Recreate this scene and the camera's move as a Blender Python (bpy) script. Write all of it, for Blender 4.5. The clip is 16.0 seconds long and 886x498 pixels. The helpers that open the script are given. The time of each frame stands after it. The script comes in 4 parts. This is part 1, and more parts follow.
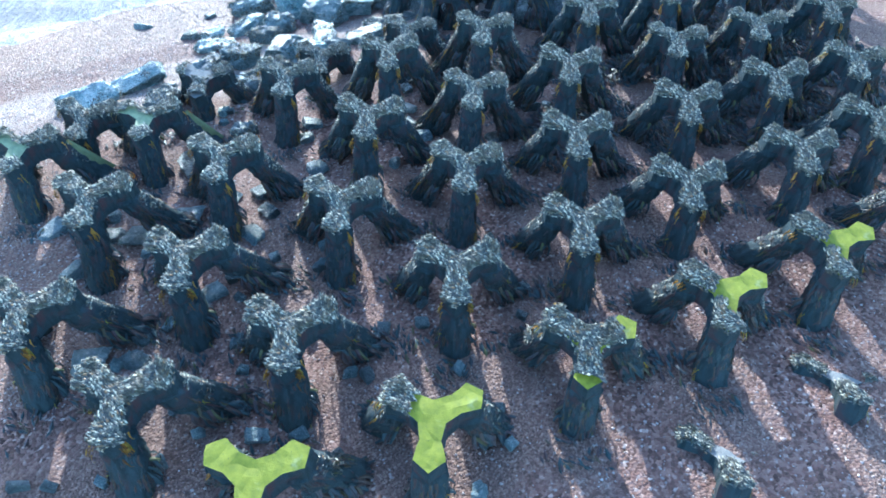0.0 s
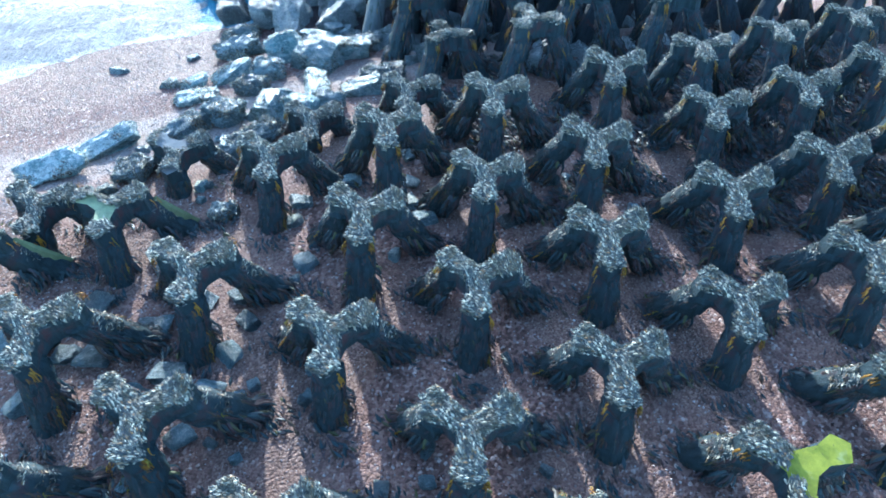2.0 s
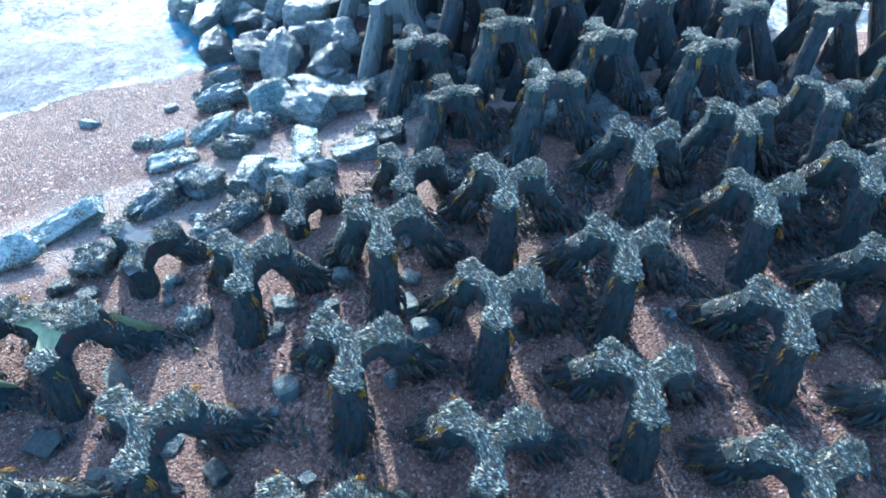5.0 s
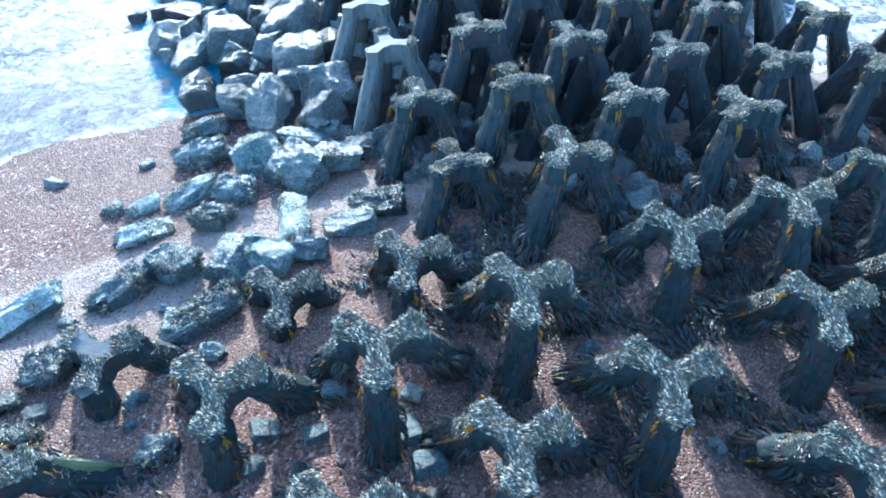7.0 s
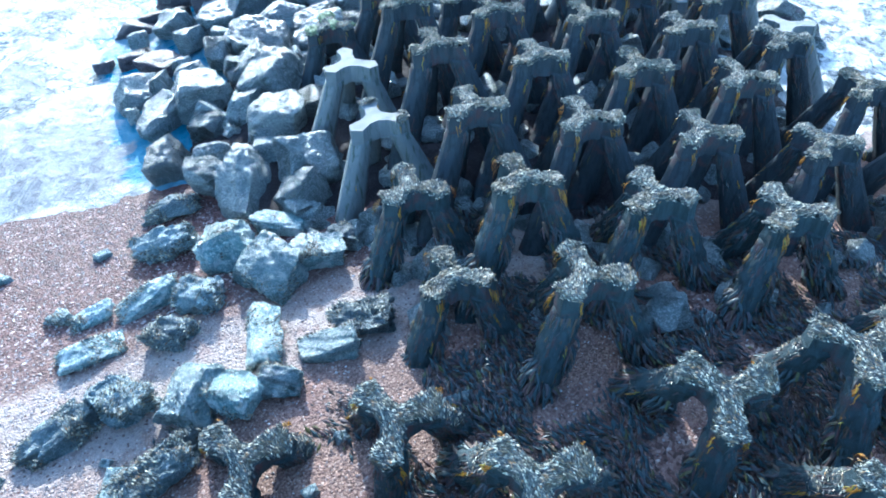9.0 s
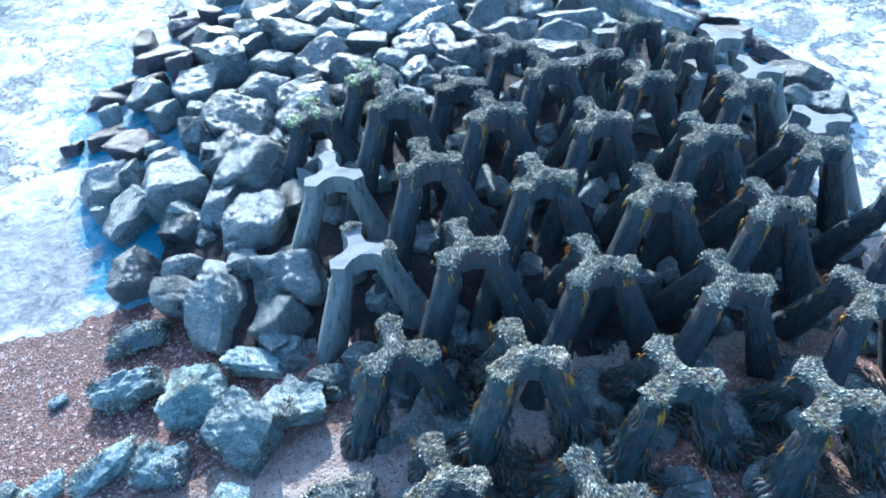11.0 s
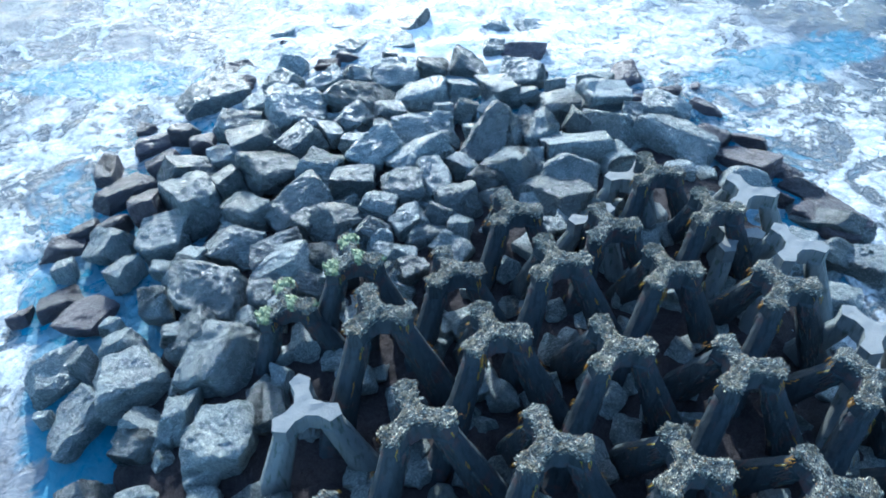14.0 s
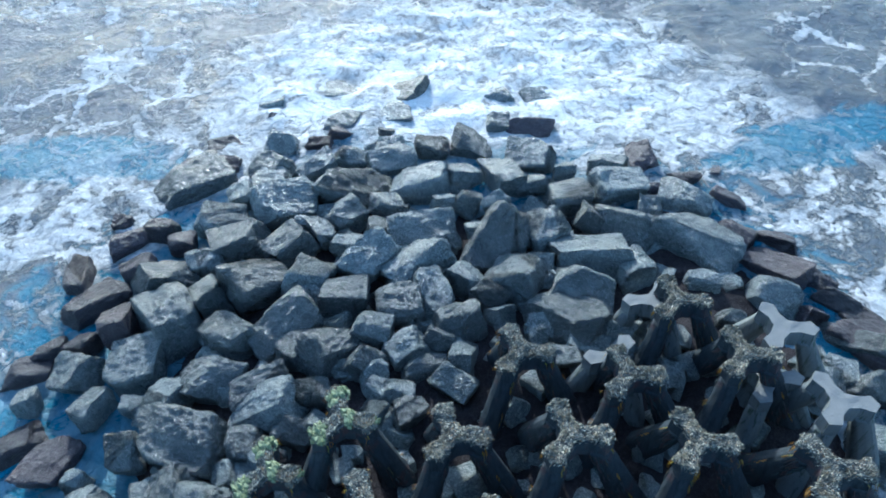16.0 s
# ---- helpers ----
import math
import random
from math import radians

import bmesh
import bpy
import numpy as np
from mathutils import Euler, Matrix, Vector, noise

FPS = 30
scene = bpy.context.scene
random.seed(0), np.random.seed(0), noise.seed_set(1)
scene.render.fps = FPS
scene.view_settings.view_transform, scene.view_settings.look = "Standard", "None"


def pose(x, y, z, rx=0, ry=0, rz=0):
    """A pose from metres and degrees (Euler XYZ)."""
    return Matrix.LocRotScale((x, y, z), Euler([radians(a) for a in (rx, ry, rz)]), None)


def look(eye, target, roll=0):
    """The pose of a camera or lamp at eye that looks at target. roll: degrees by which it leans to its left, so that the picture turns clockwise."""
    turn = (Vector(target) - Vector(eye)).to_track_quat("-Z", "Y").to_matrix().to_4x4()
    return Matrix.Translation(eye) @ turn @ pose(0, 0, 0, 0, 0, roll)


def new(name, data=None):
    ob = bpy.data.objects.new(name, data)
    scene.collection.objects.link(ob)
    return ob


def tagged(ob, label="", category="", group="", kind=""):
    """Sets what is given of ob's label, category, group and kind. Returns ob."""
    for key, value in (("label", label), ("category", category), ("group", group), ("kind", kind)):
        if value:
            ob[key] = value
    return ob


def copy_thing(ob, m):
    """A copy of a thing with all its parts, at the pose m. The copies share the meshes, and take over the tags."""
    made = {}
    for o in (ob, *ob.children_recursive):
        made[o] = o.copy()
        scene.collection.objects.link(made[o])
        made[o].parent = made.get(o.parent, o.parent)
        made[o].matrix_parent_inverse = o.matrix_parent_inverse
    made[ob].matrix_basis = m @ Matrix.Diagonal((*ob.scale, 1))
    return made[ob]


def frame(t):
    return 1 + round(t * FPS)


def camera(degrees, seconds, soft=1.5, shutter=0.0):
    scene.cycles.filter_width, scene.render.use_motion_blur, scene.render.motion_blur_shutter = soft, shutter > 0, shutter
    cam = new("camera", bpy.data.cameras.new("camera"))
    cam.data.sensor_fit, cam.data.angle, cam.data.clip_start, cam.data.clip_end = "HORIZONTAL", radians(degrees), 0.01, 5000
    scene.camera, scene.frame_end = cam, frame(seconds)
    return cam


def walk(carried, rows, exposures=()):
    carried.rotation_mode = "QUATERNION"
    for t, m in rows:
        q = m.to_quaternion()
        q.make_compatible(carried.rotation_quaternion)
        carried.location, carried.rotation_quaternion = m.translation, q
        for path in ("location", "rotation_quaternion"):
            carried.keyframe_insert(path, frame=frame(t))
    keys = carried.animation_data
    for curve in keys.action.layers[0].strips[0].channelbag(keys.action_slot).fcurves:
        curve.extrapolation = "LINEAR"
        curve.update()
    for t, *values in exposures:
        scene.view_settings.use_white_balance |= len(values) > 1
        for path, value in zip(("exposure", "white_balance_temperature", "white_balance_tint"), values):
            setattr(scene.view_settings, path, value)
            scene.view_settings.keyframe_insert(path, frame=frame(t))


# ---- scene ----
cam = camera(66.0, 16.0, soft=1.8)
PATH = [
    (0, (0.553, -2.996, 8.936), (0.487, -1.547, 7.559), -0.4),
    (0.5, (0.526, -2.367, 9.008), (0.459, -0.923, 7.627), -0.4),
    (1, (0.469, -1.69, 9.059), (0.401, -0.248, 7.674), -0.5),
    (1.5, (0.426, -1.103, 9.05), (0.357, 0.337, 7.664), -0.6),
    (2, (0.361, -0.353, 9.114), (0.289, 1.085, 7.726), -0.7),
    (2.5, (0.311, 0.357, 9.136), (0.238, 1.793, 7.746), -0.7),
    (3, (0.279, 0.913, 9.182), (0.203, 2.342, 7.785), -0.9),
    (5.5, (0.211, 2.745, 9.339), (0.13, 4.163, 7.931), -1.2),
    (6, (0.151, 3.312, 9.331), (0.071, 4.73, 7.923), -1.2),
    (6.5, (0.083, 3.975, 9.341), (0.005, 5.393, 7.933), -1.1),
    (7, (0.021, 4.692, 9.33), (-0.059, 6.111, 7.922), -1.1),
    (7.5, (-0.03, 5.422, 9.35), (-0.111, 6.839, 7.941), -1.1),
    (8, (-0.046, 6.158, 9.337), (-0.127, 7.574, 7.927), -1.1),
    (8.5, (-0.037, 6.879, 9.38), (-0.118, 8.291, 7.966), -1.2),
    (9, (0.016, 7.576, 9.541), (-0.066, 8.985, 8.124), -1.3),
    (11.5, (0.249, 11.552, 10.851), (0.145, 12.917, 9.393), -2.4),
    (12, (0.319, 12.315, 11.103), (0.213, 13.678, 9.643), -2.5),
    (12.5, (0.315, 13.071, 11.344), (0.208, 14.43, 9.881), -2.7),
    (13, (0.254, 13.801, 11.622), (0.149, 15.16, 10.158), -2.7),
    (13.5, (0.226, 14.599, 11.846), (0.121, 15.957, 10.381), -2.7),
    (14, (0.198, 15.412, 12.113), (0.092, 16.766, 10.645), -2.8),
    (14.5, (0.146, 16.19, 12.373), (0.042, 17.543, 10.904), -2.8),
    (15, (0.092, 17.029, 12.629), (-0.012, 18.378, 11.156), -2.8),
    (15.5, (0.069, 17.802, 12.863), (-0.034, 19.148, 11.387), -2.8),
    (16, (0.074, 18.673, 12.941), (-0.032, 20.023, 11.469), -2.9),
]
EXPOSURES = [(0.0, 2.17, 4900, 0), (3.0, 2.15, 4900, 0), (6.0, 2.18, 4900, 0), (9.0, 2.3, 4850, 0), (12.5, 1.95, 4850, 0), (14.3, 1.62, 4930, 0), (16.0, 1.18, 4970, 0)]
walk(cam, [(t, look(eye, target, roll)) for t, eye, target, roll in PATH], EXPOSURES)

# ---- world, sun and exposure ----
SUN_AZ, SUN_EL = -16.0, 21.5
world = bpy.data.worlds.new("world")
scene.world = world
world.use_nodes = True
wn = world.node_tree
sky = wn.nodes.new("ShaderNodeTexSky")
sky.sky_type, sky.sun_disc = "NISHITA", False
sky.sun_elevation, sky.sun_rotation = radians(SUN_EL), radians(SUN_AZ)
wn.links.new(sky.outputs[0], wn.nodes["Background"].inputs[0])
wn.nodes["Background"].inputs[1].default_value = 0.15
sun = new("sun", bpy.data.lights.new("sun", "SUN"))
sun.data.energy, sun.data.angle, sun.data.color = 2.65, radians(0.6), (1.0, 0.9, 0.77)
sun_way = Vector((math.sin(radians(SUN_AZ)) * math.cos(radians(SUN_EL)), math.cos(radians(SUN_AZ)) * math.cos(radians(SUN_EL)), math.sin(radians(SUN_EL))))
sun.matrix_world = look(Vector((0, 20, 0)) + sun_way * 60, (0, 20, 0))

# ---- materials ----


class Nodes:
    """Short hand for a node material."""

    def __init__(self, name):
        self.mat = bpy.data.materials.new(name)
        self.mat.use_nodes = True
        self.tree = self.mat.node_tree
        self.bsdf = self.tree.nodes["Principled BSDF"]
        self.out = self.tree.nodes["Material Output"]
        self.pos = self.add("ShaderNodeTexCoord").outputs["Object"]

    def add(self, kind):
        return self.tree.nodes.new(kind)

    def link(self, a, b):
        if hasattr(a, "node"):
            self.tree.links.new(a, b)
        else:
            b.default_value = a

    def noise(self, scale, detail=5.0, rough=0.55, distort=0.0, vector=None):
        n = self.add("ShaderNodeTexNoise")
        self.link(vector or self.pos, n.inputs["Vector"])
        n.inputs["Scale"].default_value, n.inputs["Detail"].default_value = scale, detail
        n.inputs["Roughness"].default_value, n.inputs["Distortion"].default_value = rough, distort
        return n.outputs["Fac"]

    def voronoi(self, scale, feature="F1", vector=None):
        n = self.add("ShaderNodeTexVoronoi")
        n.feature = feature
        self.link(vector or self.pos, n.inputs["Vector"])
        n.inputs["Scale"].default_value = scale
        return n

    def ramp(self, fac, *stops):
        n = self.add("ShaderNodeValToRGB")
        self.link(fac, n.inputs[0])
        e = n.color_ramp.elements
        while len(e) < len(stops):
            e.new(0.5)
        for el, (p, c) in zip(e, stops):
            el.position = p
            el.color = (*c, 1) if isinstance(c, tuple) else (c, c, c, 1)
        return n.outputs[0]

    def mix(self, fac, a, b, mode="MIX"):
        n = self.add("ShaderNodeMix")
        n.data_type, n.blend_type = "RGBA", mode
        for v, i in ((fac, 0), (a, 6), (b, 7)):
            if isinstance(v, tuple):
                n.inputs[i].default_value = (*v, 1)
            else:
                self.link(v, n.inputs[i])
        return n.outputs[2]

    def math(self, op, a, b=0.0, c=0.0):
        n = self.add("ShaderNodeMath")
        n.operation = op
        for i, v in enumerate((a, b, c)):
            self.link(v, n.inputs[i])
        return n.outputs[0]

    def span(self, v, lo, hi, to_lo=0.0, to_hi=1.0):
        n = self.add("ShaderNodeMapRange")
        n.interpolation_type = "SMOOTHSTEP"
        for i, x in enumerate((v, lo, hi, to_lo, to_hi)):
            self.link(x, n.inputs[i])
        return n.outputs[0]

    def bump(self, height, strength, distance=0.02, base=None):
        n = self.add("ShaderNodeBump")
        n.inputs["Strength"].default_value, n.inputs["Distance"].default_value = strength, distance
        self.link(height, n.inputs["Height"])
        if base is not None:
            self.link(base, n.inputs["Normal"])
        return n.outputs[0]

    def finish(self, color, rough=0.8, normal=None, spec=0.5):
        for v, key in ((color, "Base Color"), (rough, "Roughness"), (spec, "Specular IOR Level")):
            if isinstance(v, tuple):
                self.bsdf.inputs[key].default_value = (*v, 1)
            else:
                self.link(v, self.bsdf.inputs[key])
        if normal is not None:
            self.link(normal, self.bsdf.inputs["Normal"])
        return self.mat


def island_random(n):
    return n.add("ShaderNodeNewGeometry").outputs["Random Per Island"]


def object_random(n):
    return n.add("ShaderNodeObjectInfo").outputs["Random"]


def shingle_material():
    n = Nodes("shingle")
    cells = n.voronoi(21.0)
    fine = n.voronoi(44.0)
    tone = n.ramp(cells.outputs["Color"], (0.0, (0.05, 0.029, 0.022)), (0.45, (0.18, 0.098, 0.076)), (0.8, (0.31, 0.195, 0.157)), (1.0, (0.7, 0.58, 0.49)))
    tone2 = n.ramp(fine.outputs["Color"], (0.0, (0.06, 0.036, 0.028)), (0.6, (0.2, 0.124, 0.096)), (1.0, (0.42, 0.3, 0.24)))
    patch = n.span(n.noise(0.5, 4), 0.42, 0.6)
    base = n.mix(patch, tone, tone2)
    stain = n.noise(0.9, 6, 0.6)
    base = n.mix(n.span(stain, 0.45, 0.75, 0.0, 0.5), base, (0.12, 0.074, 0.062))
    place = n.add("ShaderNodeSeparateXYZ")
    n.link(n.pos, place.inputs[0])
    run = n.math("SUBTRACT", place.outputs[1], n.math("MULTIPLY", place.outputs[0], 0.61))
    sway = n.math("ADD", run, n.math("MULTIPLY", n.math("SUBTRACT", n.noise(0.33, 6, 0.62, 0.4), 0.5), 4.2))
    sand = n.math("MULTIPLY", n.span(sway, 14.6, 16.0), n.span(sway, 17.4, 18.3, 1.0, 0.0))
    specks = n.span(n.voronoi(9.0).outputs["Distance"], 0.16, 0.24)
    pale = n.mix(specks, (0.1, 0.062, 0.052), n.ramp(n.noise(30, 4, 0.7), (0.3, (0.27, 0.215, 0.185)), (0.7, (0.42, 0.35, 0.305))))
    base = n.mix(n.math("MULTIPLY", sand, n.span(n.noise(3.0, 6, 0.7), 0.35, 0.55, 0.35, 0.92)), base, pale)
    wet = n.span(n.math("ADD", run, n.math("MULTIPLY", n.math("SUBTRACT", n.noise(0.8, 5), 0.5), 1.8)), 18.9, 20.2)
    wash = n.span(n.math("ADD", sway, n.math("MULTIPLY", n.math("SUBTRACT", n.noise(1.6, 6, 0.65), 0.5), 1.6)), 17.6, 18.9)
    coarse = n.ramp(n.voronoi(17.0).outputs["Color"], (0.1, (0.045, 0.024, 0.022)), (0.5, (0.13, 0.07, 0.062)), (0.78, (0.24, 0.15, 0.13)), (0.9, (0.72, 0.63, 0.58)))
    base = n.mix(n.math("MULTIPLY", wash, 0.75), base, coarse)
    base = n.mix(n.math("MULTIPLY", wet, 0.9), base, n.mix(1.0, base, (0.62, 0.48, 0.48), "MULTIPLY"))
    relief = n.math("ADD", cells.outputs["Distance"], n.math("MULTIPLY", fine.outputs["Distance"], 0.5))
    nrm = n.bump(n.math("SUBTRACT", 1.0, relief), 0.9, 0.03, n.bump(n.noise(2.2, 5), 0.5, 0.12))
    return n.finish(base, n.span(wet, 0.0, 1.0, 0.85, 0.62), nrm, n.span(wet, 0.0, 1.0, 0.3, 0.25))


def pebble_material():
    n = Nodes("pebble")
    base = n.ramp(island_random(n), (0.0, (0.13, 0.08, 0.065)), (0.35, (0.28, 0.18, 0.15)), (0.7, (0.38, 0.28, 0.24)), (0.94, (0.5, 0.43, 0.38)), (1.0, (0.75, 0.72, 0.68)))
    return n.finish(n.mix(0.35, base, n.ramp(n.noise(40, 3), (0.3, 0.12), (0.7, 0.4))), 0.35)


def concrete_material(name, tones, algae, amount, rust=None):
    n = Nodes(name)
    big = n.noise(1.7, 6, 0.6, 0.4)
    base = n.ramp(big, (0.3, tones[0]), (0.7, tones[1]))
    base = n.mix(n.span(n.noise(9.0, 6, 0.7), 0.35, 0.75, 0.0, 0.6), base, tones[2])
    drip = n.add("ShaderNodeMapping")
    n.link(n.pos, drip.inputs[0])
    drip.inputs["Scale"].default_value = (5, 5, 0.7)
    streak = n.noise(2.0, 5, 0.6, 0.0, drip.outputs[0])
    base = n.mix(n.span(streak, 0.62 - 0.4 * amount, 0.78 - 0.3 * amount), base, algae)
    if rust:
        base = n.mix(n.span(n.noise(1.3, 6, 0.62, 0.6), 0.52, 0.64), base, rust)
    base = n.mix(n.math("MULTIPLY", object_random(n), 0.25), base, tones[0])
    pits = n.voronoi(38.0)
    height = n.math("ADD", n.noise(22, 6, 0.7), n.math("MULTIPLY", n.span(pits.outputs["Distance"], 0.0, 0.25), 0.5))
    height = n.math("ADD", height, n.math("MULTIPLY", streak, 0.6 if rust else 0.0))
    return n.finish(base, 0.78 if rust else 0.82, n.bump(height, 0.7, 0.03, n.bump(big, 0.3, 0.05)), 0.2 if rust else 0.5)


def algae_top_material():
    n = Nodes("green algae")
    base = n.ramp(n.noise(7, 6, 0.65), (0.3, (0.13, 0.15, 0.006)), (0.55, (0.24, 0.25, 0.012)), (0.8, (0.31, 0.32, 0.03)))
    base = n.mix(n.span(n.noise(3.0, 5, 0.6), 0.6, 0.75, 0.0, 0.5), base, (0.36, 0.38, 0.2))
    base = n.mix(n.span(n.noise(26.0, 4, 0.7), 0.63, 0.7), base, (0.06, 0.05, 0.025))
    return n.finish(base, 0.75, n.bump(n.noise(45, 5, 0.7), 0.5, 0.012))


def crust_material():
    n = Nodes("crust")
    cells = n.voronoi(30.0)
    base = n.ramp(cells.outputs["Color"], (0.1, (0.028, 0.034, 0.03)), (0.4, (0.07, 0.078, 0.062)), (0.7, (0.17, 0.175, 0.14)), (0.95, (0.42, 0.43, 0.35)))
    base = n.mix(n.span(n.noise(6, 5, 0.6), 0.55, 0.75, 0.0, 0.7), base, (0.07, 0.075, 0.03))
    return n.finish(base, 0.6, n.bump(cells.outputs["Distance"], 0.9, 0.03))


def shell_material(name, pale):
    n = Nodes(name)
    r = island_random(n)
    white = (0.95 * pale, 0.88 * pale, 0.62 * pale)
    base = n.ramp(r, (0.0, (0.018, 0.024, 0.022)), (0.42, (0.045, 0.05, 0.04)), (0.58, (0.12, 0.125, 0.095)), (0.72, tuple(c * 0.4 for c in white)), (0.9, white), (0.92, (0.34, 0.16, 0.03)), (1.0, (0.16, 0.11, 0.025)))
    base = n.mix(0.3, base, n.ramp(n.noise(60, 3), (0.3, 0.03), (0.7, 0.35 * pale)))
    base = n.mix(n.span(n.noise(5.5, 4, 0.6), 0.5, 0.6, 0.0, 0.6), base, n.mix(n.noise(14, 3), (0.02, 0.024, 0.022), (0.12, 0.09, 0.04)))
    return n.finish(base, n.span(r, 0.3, 0.6, 0.5, 0.62), None, 0.3)


def weed_material():
    n = Nodes("wrack")
    base = n.ramp(island_random(n), (0.0, (0.1, 0.05, 0.01)), (0.4, (0.3, 0.14, 0.014)), (0.85, (0.45, 0.25, 0.025)), (1.0, (0.2, 0.24, 0.03)))
    thin = n.add("ShaderNodeBsdfTranslucent")
    n.link(base, thin.inputs[0])
    n.finish(base, 0.4)
    both = n.add("ShaderNodeMixShader")
    both.inputs[0].default_value = 0.4
    n.link(n.bsdf.outputs[0], both.inputs[1])
    n.link(thin.outputs[0], both.inputs[2])
    n.link(both.outputs[0], n.out.inputs[0])
    return n.mat


def rock_material(name, tones, speckle, rough, gloss=0.8, veins=0.25, wet=0.0):
    n = Nodes(name)
    r = object_random(n)
    shift = n.add("ShaderNodeVectorMath")
    n.link(n.pos, shift.inputs[0])
    comb = n.add("ShaderNodeCombineXYZ")
    n.link(n.math("MULTIPLY", r, 37.0), comb.inputs[0])
    n.link(n.math("MULTIPLY", r, 91.0), comb.inputs[1])
    n.link(comb.outputs[0], shift.inputs[1])
    v = shift.outputs[0]
    big = n.noise(1.3, 6, 0.62, 0.5, v)
    base = n.ramp(big, (0.3, tones[0]), (0.52, tones[1]), (0.75, tones[2]))
    base = n.mix(n.span(n.noise(24, 4, 0.8, 0, v), 0.53, 0.58, 0.0, 0.7), base, speckle)
    base = n.mix(n.span(n.noise(15, 5, 0.78, 0, v), 0.53, 0.58, 0.0, 0.75), base, tones[0])
    base = n.mix(n.span(n.noise(3.6, 7, 0.66, 0.8, v), 0.54, 0.62, 0.0, veins), base, speckle)
    seam = n.voronoi(1.6, "DISTANCE_TO_EDGE", v)
    base = n.mix(n.span(n.math("ADD", seam.outputs["Distance"], n.math("MULTIPLY", big, 0.1)), 0.045, 0.065, 0.5, 0.0), base, tones[0])
    bright = n.add("ShaderNodeHueSaturation")
    n.link(base, bright.inputs["Color"])
    n.link(n.span(r, 0.0, 1.0, 0.55, 1.4), bright.inputs["Value"])
    height = n.noise(6.5, 8, 0.76, 0.4, v)
    nrm = n.bump(height, 1.0, 0.16, n.bump(n.noise(20, 5, 0.8, 0, v), 1.0, 0.06))
    dull = n.span(n.noise(2.3, 5, 0.6, 0.4, v), 0.4, 0.65, rough, min(0.85, rough + 0.2))
    n.bsdf.inputs["Coat Weight"].default_value, n.bsdf.inputs["Coat Roughness"].default_value = wet, 0.28
    n.link(nrm, n.bsdf.inputs["Coat Normal"])
    return n.finish(bright.outputs[0], dull, nrm, gloss)


